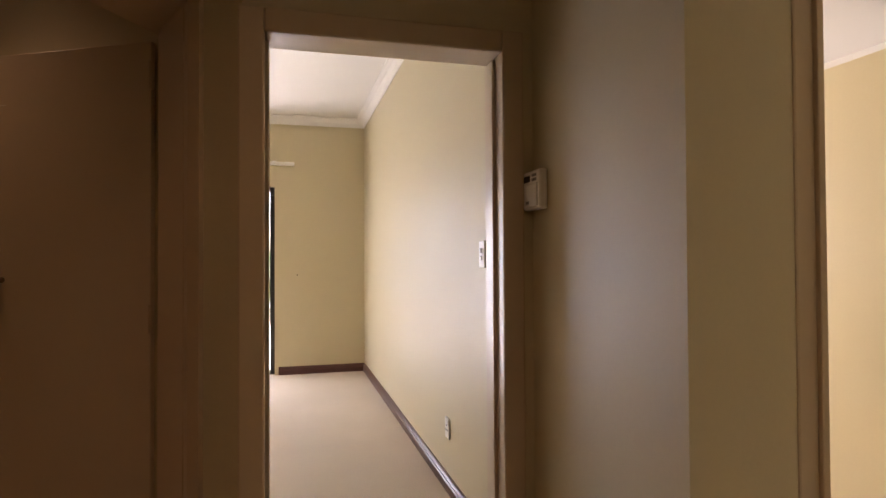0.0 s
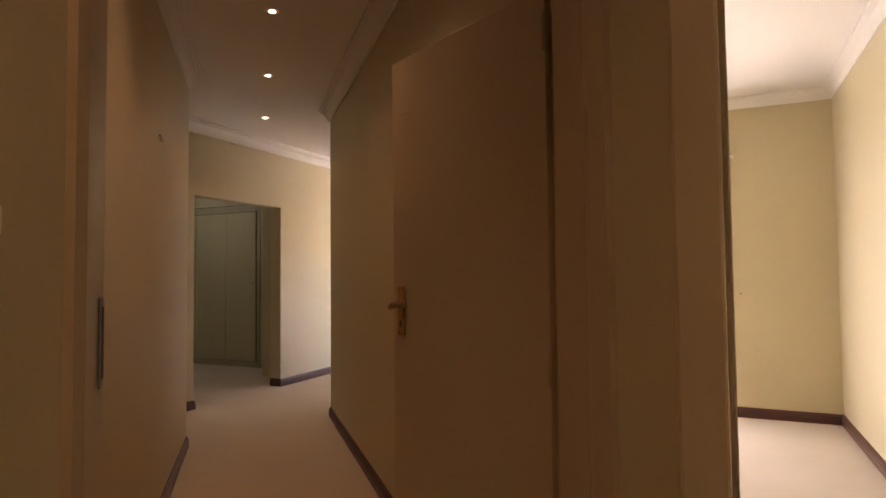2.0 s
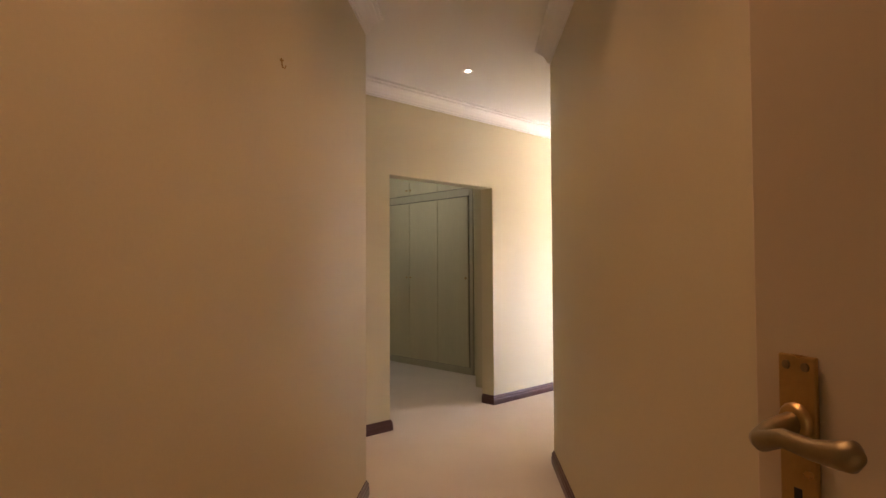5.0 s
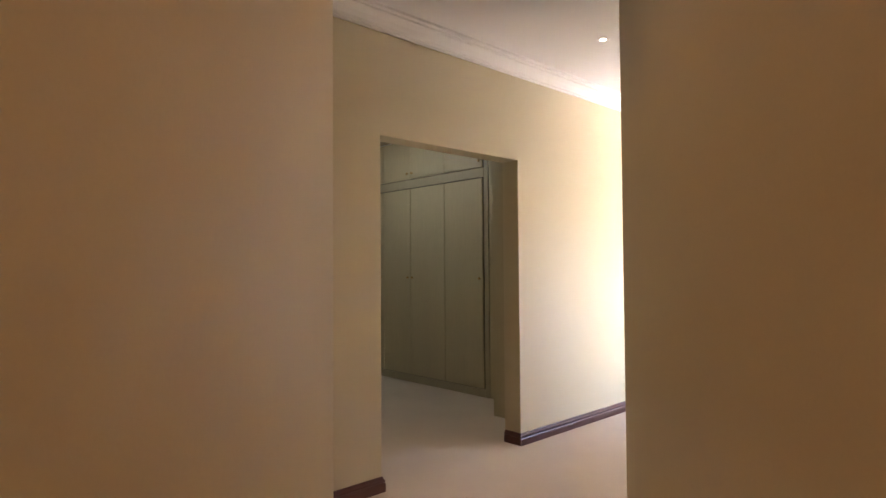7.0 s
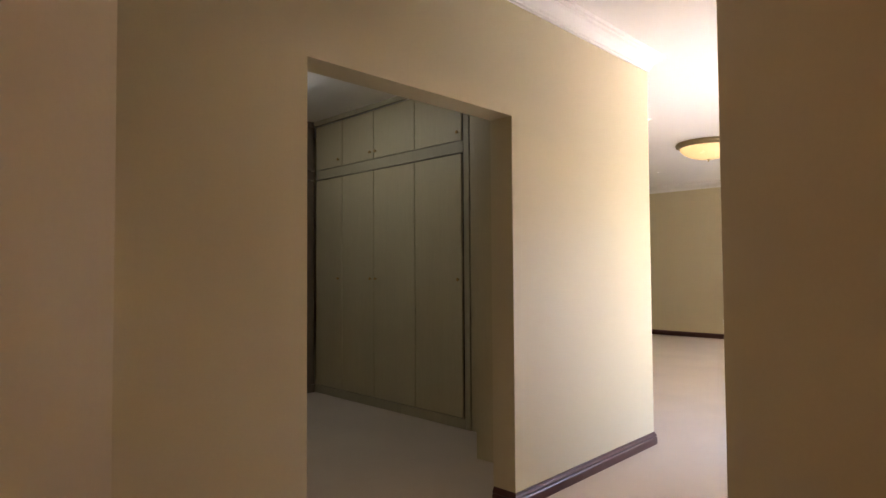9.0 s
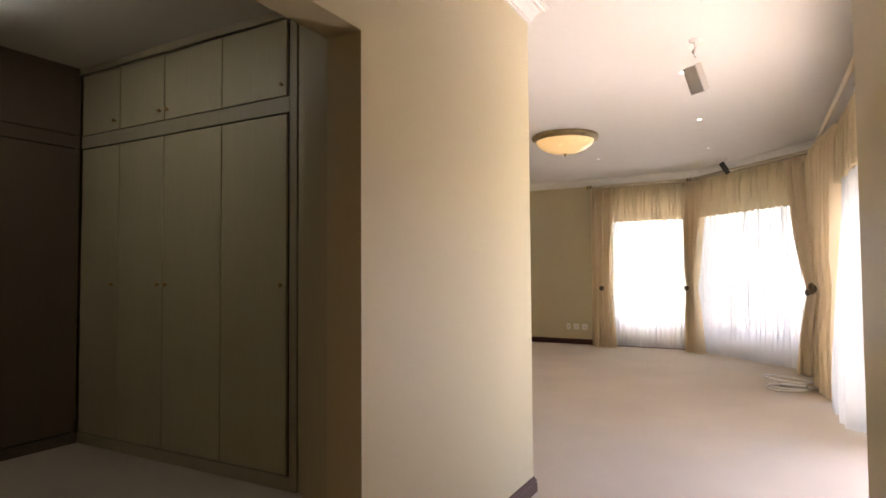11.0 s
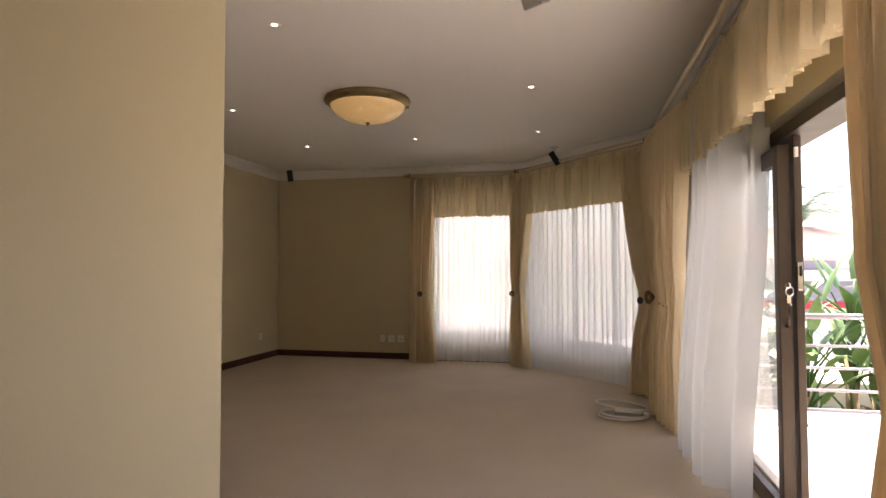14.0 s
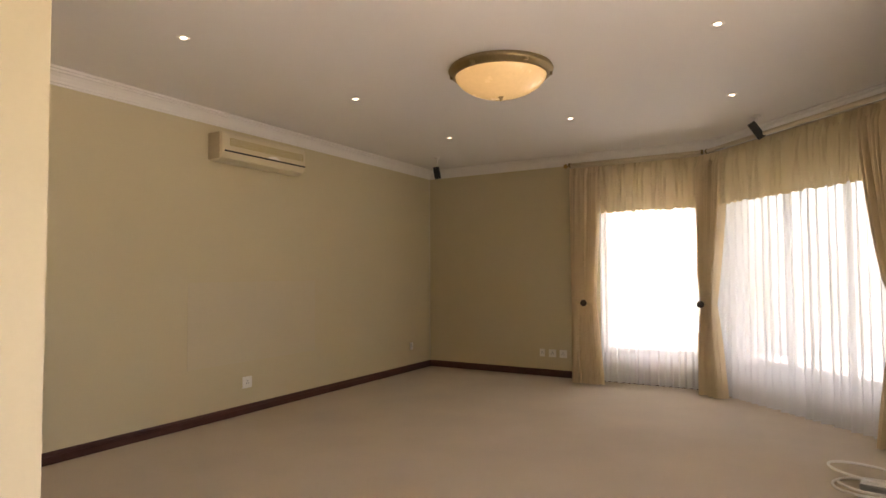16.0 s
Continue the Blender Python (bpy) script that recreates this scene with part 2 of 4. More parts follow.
def lathe(profile, steps=28, bm=None, m=None):
    """A turned shape round z from (radius, height) points."""
    own = bmesh.new()
    rings = []
    for r, z in profile:
        rings.append([own.verts.new((r * math.cos(2 * math.pi * i / steps), r * math.sin(2 * math.pi * i / steps), z)) for i in range(steps)] if r > 1e-5 else [own.verts.new((0, 0, z))])
    for a, b in zip(rings, rings[1:]):
        for i in range(steps):
            j = (i + 1) % steps
            if len(a) == 1 and len(b) == 1:
                continue
            if len(a) == 1:
                own.faces.new((a[0], b[j], b[i]))
            elif len(b) == 1:
                own.faces.new((a[i], a[j], b[0]))
            else:
                own.faces.new((a[i], a[j], b[j], b[i]))
    bm = bm or bmesh.new()
    merge(bm, own, m)
    return bm


def pipe(points, radius, steps=10, bm=None, closed=False):
    """A round bar through the points; radius may be one number or one for each point."""
    bm = bm or bmesh.new()
    pts = [Vector(p) for p in points]
    n, rings = len(pts), []
    for i, p in enumerate(pts):
        a = pts[i - 1] if i or closed else p
        b = pts[(i + 1) % n] if i < n - 1 or closed else p
        t = (b - a).normalized()
        u = t.cross(Vector((0, 0, 1)))
        u = u.normalized() if u.length > 1e-3 else Vector((1, 0, 0))
        w = t.cross(u).normalized()
        r = radius[i] if isinstance(radius, (list, tuple)) else radius
        rings.append([bm.verts.new(p + r * (math.cos(2 * math.pi * k / steps) * u + math.sin(2 * math.pi * k / steps) * w)) for k in range(steps)])
    for i in range(n if closed else n - 1):
        a, b = rings[i], rings[(i + 1) % n]
        for k in range(steps):
            bm.faces.new((a[k], a[(k + 1) % steps], b[(k + 1) % steps], b[k]))
    if not closed:
        bm.faces.new(rings[0][::-1])
        bm.faces.new(rings[-1])
    return bm


# ---------------------------------------------------------------- plan
CEILING = 2.84
CL, LW = (0.985, -2.235), (2.95, -4.37)          # ends of the passage's south-west wall
CR, CH = (1.42, -0.99), (4.36, -4.08)            # ends of the passage's north-east wall
BAY_A, BAY_B = (0.31, 8.53), (2.00, 6.69)        # corners of the bay window's slanting wall
EAST, NORTH, WEST, SOUTH = 2.00, 8.53, -3.61, 1.63

HOUSE = [(-4.2, -7.6), (9.2, -7.6), (9.2, 0.58), (2.28, 0.58), (2.28, 6.80), (0.46, 8.75), (-4.2, 8.75)]
structure("floor", prism(HOUSE, -0.12, 0.0), CARPET, "beige loop-pile fitted carpet")
structure("ceiling", prism(HOUSE, CEILING, CEILING + 0.15), CEIL, "smooth white painted ceiling")

wall("wall_dressing", (0, SOUTH), (0, -2.40), 0.15, holes=[(SOUTH, SOUTH + 1.275, 0, 2.10)])
wall("wall_hall_south", (0.0, -2.235), CL, 0.15)
wall("wall_passage_west", CL, LW, 0.15)
wall("wall_switch", LW, (2.86, -5.06), 0.15)
structure("wall_lobby_west", prism([(2.70, -4.97), (3.795, -4.95), (3.94, -5.06), (4.0, -5.2), (4.0, -7.3), (3.85, -7.3), (3.85, -5.2), (2.70, -5.10)], 0, CEILING), WALL, "cream painted plaster wall")
wall("wall_passage_east", CH, CR, 0.15)
structure("wall_hall_east", prism([(1.42, -0.99), (1.587, -0.92), (1.587, 0.36), (1.437, 0.36)], 0, CEILING), WALL, "cream painted plaster wall")
structure("wall_door_recess", box(1.59, 2.30, 0.20, 0.36, 0, CEILING), WALL, "cream painted plaster wall")
structure("wall_lintel", prism([(3.94, -5.05), (4.485, -4.40), (4.36, -4.08), (3.80, -4.945)], 2.12, CEILING), WALL, "cream painted wall over the passage door")
structure("wall_pier", prism([(4.36, -4.08), (4.487, -4.395), (4.62, -4.50), (4.66, -4.50), (4.66, -4.30), (4.50, -4.05)], 0, CEILING), WALL, "cream painted pier between two doors")
structure("wall_room_front", box(4.66, 5.60, -4.50, -4.37, 1.995, CEILING, box(5.47, 5.60, -4.50, -4.37, 0, 1.995)), WALL, "cream painted wall with a door opening")
structure("wall_keypad", box(5.55, 5.88, -7.3, -6.55, 0, CEILING, box(5.55, 5.88, -6.55, -5.29, 2.08, CEILING, box(5.55, 5.88, -5.29, -5.17, 0, CEILING, box(5.55, 5.70, -5.17, -4.50, 0, CEILING)))), WALL, "cream painted wall with an open doorway")
structure("wall_lobby_south", box(3.85, 9.2, -7.45, -7.3, 0, CEILING), WALL, "cream painted plaster wall")
structure("wall_room_east", box(5.60, 5.75, -4.44, 0.38, 0, CEILING), WALL, "cream painted plaster wall")
wall("wall_room_north", (5.75, 0.38), (2.30, 0.38), 0.20, holes=[(1.13, 2.85, 0, 2.06)])
wall("wall_east", (EAST, 0.20), (EAST, 6.69), 0.28, holes=[(1.42, 5.65, 0, 2.08)])
wall("wall_bay", BAY_B, BAY_A, 0.22, holes=[(0.28, 2.42, 0.36, 2.20)])
wall("wall_north", BAY_A, (WEST, NORTH), 0.22, holes=[(0.22, 1.42, 0.36, 2.20)])
wall("wall_west", (WEST, NORTH + 0.2), (WEST, SOUTH - 0.15), 0.22)
wall("wall_bedroom_south", (-4.17, SOUTH), (-0.15, SOUTH), 0.15)
wall("wall_wardrobe_west", (-4.02, 1.48), (-4.02, -2.4), 0.15)
wall("wall_wardrobe_south", (-4.02, -2.25), (0.0, -2.25), 0.15)
structure("wall_stair", box(7.0, 7.12, -5.9, -2.0, 0, 2.07), WALL, "cream half-height partition in the next room")
# the opening at x 5.86 to 6.86 is made up for the added lamp
structure("wall_next_room", box(9.0, 9.2, -7.3, -0.5, 0, CEILING, box(6.86, 9.0, -1.2, -1.0, 0, CEILING, box(5.86, 6.86, -1.2, -1.0, 2.1, CEILING, box(5.86, 6.86, -1.2, -1.0, 0, 0.9, box(5.75, 5.86, -1.2, -1.0, 0, CEILING))))), RENDERW, "pale wall of the next room")

structure("wall_patch", box(WEST, WEST + 0.003, 4.5, 6.1, 0.50, 1.27), PATCH, "slightly paler repainted patch of wall")

# outside corners closed behind the bay
structure("wall_outer", box(-3.87, WEST, 8.5, 8.74, 0, CEILING), RENDERW, "pale rendered outer corner")

SKIRTING = [(0, 0), (0.018, 0), (0.018, 0.046), (0.013, 0.054), (0.016, 0.059), (0.016, 0.066), (0.008, 0.076), (0.006, 0.085), (0, 0.088)]
CORNICE = [(0, 2.722), (0.012, 2.722), (0.012, 2.736), (0.020, 2.740), (0.024, 2.756), (0.040, 2.782), (0.062, 2.802), (0.078, 2.808), (0.080, 2.820), (0.098, 2.824), (0.100, CEILING), (0, CEILING)]
COVE = [(0, 2.75), (0.008, 2.75), (0.010, 2.762), (0.022, 2.790), (0.045, 2.815), (0.072, 2.828), (0.085, 2.830), (0.085, CEILING), (0, CEILING)]


# room on the left of each line
ROOM_LINE = [(EAST, 0.36), (EAST, 6.69), BAY_A, (WEST, NORTH), (WEST, SOUTH), (0.0, SOUTH), (0.0, -2.235), CL, LW, (2.87, -4.95)]
structure("trim", sweep(ROOM_LINE, CORNICE), CORN, "white moulded plaster cornice")
structure("trim", sweep([CH, CR, (1.437, 0.36), (EAST, 0.36)], CORNICE), CORN, "white moulded plaster cornice")
structure("trim", sweep([(5.60, -4.30), (5.60, 0.38), (2.30, 0.38)], COVE), CORN, "plain white coved cornice")
for line in ([(EAST, 5.95), (EAST, 6.69), BAY_A, (WEST, NORTH), (WEST, SOUTH), (0.0, SOUTH), (0.0, 0.0), (-0.145, 0.0)],
             [(-0.145, -1.275), (0.0, -1.275), (0.0, -2.235), CL, LW, (2.87, -4.96)],
             [CH, CR, (1.437, 0.36), (EAST, 0.36), (EAST, 1.58)],
             [(5.60, -4.30), (5.60, 0.38), (4.66, 0.38)]):
    structure("baseboard", sweep(line, SKIRTING), SKIRT, "dark mahogany moulded skirting board")


# ---------------------------------------------------------------- doors
def door_casing(name, m, width, height, depth, label):
    """A painted frame round a doorway; x across it, y into the wall, its front edge at y = 0."""
    bm = bmesh.new()
    for x0, x1 in ((-0.045, 0.03), (width - 0.03, width + 0.045)):
        box(x0, x1, -0.012, depth + 0.012, 0, height + 0.045, bm, 0.006)
        bend = 0.025 if x0 < 0 else width - 0.042
        box(bend, bend + 0.017, 0.06, depth + 0.006, 0, height - 0.034, bm, 0.003)
    box(0.03, width - 0.03, -0.012, depth + 0.012, height - 0.03, height + 0.045, bm, 0.006)
    bm.transform(m)
    return structure(name, bm, FRAMEP, label)


door_casing("door_frame_1", pose(4.653, -4.50, 0), 0.817, 1.975, 0.13, "cream painted steel door frame")
pf = bmesh.new()
prism([(3.785, -4.965), (3.93, -5.075), (3.958, -5.065), (3.947, -5.042), (3.827, -4.934), (3.795, -4.935)], 0, 2.065, pf)
prism([(4.306, -4.062), (4.335, -4.04), (4.512, -4.385), (4.490, -4.425), (4.452, -4.385)], 0, 2.065, pf)
prism([(4.312, -4.092), (4.326, -4.100), (4.452, -4.345), (4.434, -4.350)], 0, 2.065, pf)
prism([(3.79, -4.94), (3.93, -5.07), (4.490, -4.425), (4.32, -4.03)], 2.065, 2.125, pf)
structure("door_frame_2", pf, FRAMEP, "cream painted steel frame of the passage door")
door_casing("door_frame_3", pose(5.835, -5.265, 0, 0, 0, -90), 1.25, 2.04, 0.035, "cream painted frame of a side doorway")

strike = thing("strike_plate", "worn grey steel strike plate in the door frame", "strike plate")
part("plate", box(-0.014, 0.014, -0.002, 0.002, -0.065, 0.065, None, 0.0015), PLASTICG, strike)
part("latch_hole", box(-0.0085, 0.0085, -0.003, 0.004, -0.052, 0.052), BLACK, strike)
strike_b = thing("strike_plate", "bright steel strike plate in the sunlit room's door frame", "strike plate", pose(5.436, -4.425, 1.07, 0, 0, 90))
part("plate", box(-0.012, 0.012, -0.0025, 0.002, -0.14, 0.14, None, 0.001), CHROME, strike_b)
part("latch_hole", box(-0.006, 0.006, -0.0035, 0.002, 0.03, 0.08), BLACK, strike_b)
strike.matrix_world = pose(3.8615, -4.9615, 1.196, 0, 0, 138)


def lever_handle(parent, m):
    """Both faces of a brass lever set on its long plate, at the door's lock."""
    for side in (-1, 1):
        y = side * 0.022
        plate = part("handle_plate", box(-0.020, 0.020, min(y, y + side * 0.005), max(y, y + side * 0.005), -0.115, 0.06, None, 0.002), BRASS, parent, "narrow brass handle plate")
        plate.matrix_local = m
        part("rose", lathe([(0.017, 0), (0.017, 0.004), (0.013, 0.008), (0, 0.008)], 18, None, Matrix.Translation((0, y + side * 0.005, 0)) @ Matrix.Rotation(-side * math.pi / 2, 4, "X")), BRASS, plate, "", True)
        part("lever", pipe([(0, y, 0), (0, y + side * 0.035, -0.006), (0.002, y + side * 0.048, -0.012), (0.012, y + side * 0.056, -0.010), (0.035, y + side * 0.058, -0.001), (0.062, y + side * 0.057, -0.003), (0.084, y + side * 0.055, -0.001), (0.094, y + side * 0.055, 0.001), (0.102, y + side * 0.055, 0.001)], [0.012, 0.010, 0.010, 0.009, 0.008, 0.0085, 0.011, 0.012, 0.004], 14), ANTIQUE, plate, "curved dark brass lever with a swelling end", True)
        part("keyhole", box(-0.004, 0.004, y + side * 0.005 - 0.001, y + side * 0.005 + 0.001, -0.082, -0.060), BLACK, plate)
        for x, z in ((-0.010, -0.106), (0.010, -0.106), (-0.010, 0.050), (0.010, 0.050)):
            part("screw", lathe([(0.0042, 0), (0.004, 0.0015), (0, 0.002)], 10, None, Matrix.Translation((x, y + side * 0.005, z)) @ Matrix.Rotation(-side * math.pi / 2, 4, "X")), ANTIQUE, plate)


m_door, L = wall_frame((3.625, -3.66), (4.285, -4.0))
door = thing("passage_door", "plain cream painted flush door standing open against the passage wall", "door", m_door)
part("door_leaf", box(0, L - 0.002, -0.02, 0.02, 0.012, 2.055, None, 0.003), DOORP, door)
lever_handle(door, pose(0.055, 0, 1.19))
for z in (0.25, 1.05, 1.93):
    part("hinge", lathe([(0.0, -0.052), (0.008, -0.05), (0.008, 0.05), (0.0, 0.052)], 10, None, pose(L + 0.0, -0.024, z)), FRAMEP, door, "painted steel butt hinge", True)
part("coat_hook_scratch", box(0.06, 0.10, -0.0215, -0.0205, 1.86, 1.862), PLASTIC, door, "pale scuff on the paint")


# ---------------------------------------------------------------- wall fittings
def switch_plate(name, m, w, h, keys, label, group=""):
    """A white cover plate with rocker switches; it faces local -y."""
    t = thing(name, label, "light switch", m, group)
    part("cover", box(-w / 2, w / 2, -0.009, 0, -h / 2, h / 2, None, 0.003), PLASTIC, t)
    part("inset", box(-w * 0.3, w * 0.3, -0.0105, -0.008, -h * 0.34, h * 0.34, None, 0.001), PLASTIC, t)
    for k in range(keys):
        z = (k - (keys - 1) / 2) * -0.034
        part("key_gap", box(-0.013, 0.013, -0.0112, -0.010, z - 0.011, z + 0.011), PLASTICG, t)
        rk = part("rocker", box(-0.011, 0.011, -0.006, 0.0, -0.009, 0.009, None, 0.002), PLASTIC, t)
        rk.matrix_local = pose(0, -0.0105, z, 14)
    return t


def socket_plate(name, m, w, h, label):
    t = thing(name, label, "socket", m)
    part("cover", box(-w / 2, w / 2, -0.010, 0, -h / 2, h / 2, None, 0.003), PLASTIC, t)
    for x, z in ((-0.012, -0.01), (0.012, -0.01), (0.0, 0.013)):
        part("pin_hole", lathe([(0, 0), (0.0048, 0), (0.0048, 0.002), (0, 0.002)], 10, None, pose(x, -0.010, z, 90)), BLACK, t)
    if h > 0.09:
        part("rocker", box(0.018, 0.03, -0.014, -0.009, 0.022, 0.042, None, 0.002), PLASTIC, t)
    return t


switch_plate("light_switch", pose(2.918, -4.645, 1.32, 0, 0, 82.5), 0.085, 0.125, 2, "white plastic two-key light switch on the passage wall", "light switches")
lobby = thing("light_switch", "white plastic switch with raised ends and a diamond knob", "light switch", pose(4.0, -5.225, 1.281, 0, 0, 90), "light switches")
part("back_plate", box(-0.045, 0.045, -0.012, 0, -0.082, 0.082, None, 0.004), PLASTIC, lobby)
for z0, z1 in ((0.050, 0.083), (-0.083, -0.056)):
    part("end_block", box(-0.044, 0.044, -0.026, -0.010, z0, z1, None, 0.006), PLASTIC, lobby, "raised rounded end")
part("centre", box(-0.034, 0.034, -0.020, -0.011, -0.052, 0.046, None, 0.005), PLASTIC, lobby)
part("diamond_knob", lathe([(0.020, 0), (0.018, 0.006), (0.006, 0.009), (0, 0.014)], 4, None, pose(0, -0.020, 0, 90)), PLASTICG, lobby, "small grey diamond knob")
for z in (0.030, -0.034):
    part("groove", box(-0.033, 0.033, -0.0205, -0.019, z, z + 0.002), PLASTICG, lobby)
switch_plate("light_switch", pose(5.60, -3.83, 1.28, 0, 0, -90), 0.075, 0.12, 2, "white plastic light switch in the sunlit room", "light switches")
socket_plate("wall_socket", pose(5.60, -3.22, 0.34, 0, 0, -90), 0.075, 0.11, "white plastic wall socket above the skirting")
socket_plate("wall_socket", pose(WEST, 5.16, 0.30, 0, 0, 90), 0.11, 0.11, "white plastic double wall socket on the air conditioner's wall")
socket_plate("wall_socket", pose(WEST, 8.02, 0.34, 0, 0, 90), 0.07, 0.10, "white blank cover plate near the corner")
for x, w in ((-1.885, 0.07), (-1.745, 0.10), (-1.60, 0.10)):
    socket_plate("wall_socket", pose(x, NORTH, 0.30), w, 0.10, "white plastic wall socket beside the curtain")

nail = thing("wall_nail", "small dark nail still in the cream wall", "nail", pose(4.86, 0.38, 1.09))
part("shank", lathe([(0.003, 0), (0.003, 0.012), (0.007, 0.012), (0.007, 0.015), (0, 0.015)], 10, None, pose(0, 0, 0, 90)), GAP, nail)

kp = thing("alarm_keypad", "white plastic alarm keypad with a dark display", "alarm keypad", pose(5.55, -4.54, 1.487, 0, 0, -90) @ Matrix.Diagonal((0.95, 1, 0.80, 1)))
part("body", box(-0.085, 0.085, -0.032, 0, -0.085, 0.075, None, 0.008), PLASTIC, kp)
part("display", box(-0.055, 0.012, -0.0335, -0.030, 0.030, 0.056, None, 0.001), BLACK, kp, "dark display window")
part("flap", box(-0.075, 0.075, -0.037, -0.031, -0.075, 0.020, None, 0.004), PLASTIC, kp, "hinged cover over the keys")
for i in range(2):
    for j in range(2):
        part("key", box(0.030 + 0.02 * i, 0.044 + 0.02 * i, -0.035, -0.031, 0.030 + 0.018 * j, 0.041 + 0.018 * j, None, 0.001), PLASTICG, kp)
part("badge", box(-0.012, 0.012, -0.038, -0.036, -0.062, -0.05), PLASTICG, kp)

hook = thing("picture_hook", "small brass picture hook still on the bare passage wall", "wall hook", Matrix.Translation((1.996, -3.333, 2.03)) @ Matrix.Rotation(math.atan2(LW[1] - CL[1], LW[0] - CL[0]), 4, "Z"))
part("pin", pipe([(0, 0.0, 0.015), (0, 0.012, 0.012)], 0.003), BRASS, hook)
part("loop", pipe([(0, 0.004, 0.02), (0, 0.008, -0.01), (0, 0.016, -0.016), (0, 0.020, -0.006)], 0.0025), BRASS, hook)


def downlight(x, y):
    t = thing("downlight", "small recessed white ceiling downlight, switched on", "downlight", pose(x, y, CEILING), "ceiling downlights")
    part("rim", lathe([(0.017, -0.001), (0.030, -0.006), (0.038, -0.003), (0.040, 0.0)], 24), PLASTIC, t, "", True)
    part("lamp", lathe([(0, -0.003), (0.018, -0.002)], 20), BULB, t, "glowing lamp face")
    return t


first = downlight(2.35, -2.86)
# (4.42, -5.60) is an unseen fitting, added to go with the lobby's extra beam
for x, y in ((3.17, -3.77), (1.56, -2.0), (0.70, -1.06), (0.67, 0.10), (0.65, 3.38), (-0.84, 3.41), (-2.31, 3.50), (0.617, 5.04), (-2.22, 5.10), (4.42, -5.60), (0.563, 6.67), (-0.858, 6.70), (-2.267, 6.78)):
    copy_thing(first, pose(x, y, CEILING))
# the last beam is added to warm the lobby's door, frame and pier
for x, y, k in ((3.17, -3.77, 1.1), (2.35, -2.86, 0.58), (1.56, -2.0, 0.48), (0.70, -1.06, 0.6), (0.67, 0.10, 0.6), (4.42, -5.60, 1.1)):
    sp = new("downlight_beam", bpy.data.lights.new("downlight_beam", "SPOT"))
    sp.data.energy, sp.data.color, sp.data.spot_size, sp.data.spot_blend, sp.data.shadow_soft_size = DOWN_W * k, (1.0, 0.60, 0.33) if x > 1.5 else (1.0, 0.74, 0.52), radians(120), 1.0, 0.12
    sp.matrix_world = look((x, y, CEILING - 0.01), (x, y, 0))

# ---------------------------------------------------------------- dressing room
DOOR_EDGES = [-3.379, -2.91, -2.41, -1.84, -1.255]


def knob(x, z, parent):
    return part("knob", lathe([(0.006, 0), (0.005, 0.008), (0.012, 0.014), (0.014, 0.021), (0.009, 0.027), (0, 0.028)], 14, None, pose(x, -0.018, z, 90)), BRASS, parent, "round brass knob", True)


for i, (a, b) in enumerate(zip(DOOR_EDGES, DOOR_EDGES[1:])):
    unit = thing("wardrobe", "built-in limed wood wardrobe with a tall door and a top cupboard", "wardrobe", pose(0, 1.0, 0), "built-in wardrobes")
    right = b - (0.028 if i == 3 else 0.004)
    part("body", box(a + 0.001, b - 0.001, 0.05, 0.47, 0.02, 2.80), GAP, unit, "dark carcass behind the doors")
    d = part("door", box(a + 0.004, right, -0.018, -0.001, 0.085, 2.212, None, 0.002), LIMED, unit)
    e = part("top_door", box(a + 0.004, right, -0.018, -0.001, 2.325, 2.785, None, 0.002), LIMED, unit)
    part("plinth", box(a, b, -0.022, 0.0, 0.0, 0.078), LIMEDK, unit)
    part("rail", box(a, b, -0.022, 0.0, 2.222, 2.315), LIMEDK, unit)
    kx = (b - 0.055, b - 0.04, a + 0.04, b - 0.06)[i]
    knob(kx, 1.19, d)
    knob(kx, 2.39, e)
end = thing("wardrobe_end", "tall limed wood end panel beside the wardrobes", "wardrobe", pose(0, 0, 0))
part("stile", box(-1.250, -1.195, 0.975, 1.02, 0, 2.80, None, 0.002), LIMEDK, end)
part("side_panel", box(-1.190, -0.715, 0.985, 1.47, 0.0, 2.80, None, 0.002), LIMED, end)
part("front_panel", box(-0.712, -0.152, 0.50, 1.47, 0.0, 2.80, None, 0.002), LIMED, end)
part("knob", lathe([(0.006, 0), (0.012, 0.014), (0.014, 0.021), (0, 0.028)], 14, None, pose(-1.10, 0.985, 1.19, 90)), BRASS, end, "round brass knob", True)
structure("trim", box(-3.37, -0.72, 0.955, 0.978, 2.79, CEILING, None, 0.004), LIMEDK, "thin wooden scribing strip under the ceiling")
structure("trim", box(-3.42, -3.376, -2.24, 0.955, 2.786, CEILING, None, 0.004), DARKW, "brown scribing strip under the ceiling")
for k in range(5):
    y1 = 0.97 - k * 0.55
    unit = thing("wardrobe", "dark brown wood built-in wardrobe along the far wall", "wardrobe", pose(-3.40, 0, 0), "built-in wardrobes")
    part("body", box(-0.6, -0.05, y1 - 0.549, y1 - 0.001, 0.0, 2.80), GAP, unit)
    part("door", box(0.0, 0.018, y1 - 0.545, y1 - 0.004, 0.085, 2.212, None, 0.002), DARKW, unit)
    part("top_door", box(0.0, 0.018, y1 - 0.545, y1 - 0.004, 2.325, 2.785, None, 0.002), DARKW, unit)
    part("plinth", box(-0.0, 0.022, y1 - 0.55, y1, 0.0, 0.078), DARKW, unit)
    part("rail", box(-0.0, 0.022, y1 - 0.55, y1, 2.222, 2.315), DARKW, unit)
tube = thing("fluorescent_light", "bare twin fluorescent ceiling light with brass ends", "ceiling light", pose(-2.16, -0.20, CEILING, 0, 0, -8))
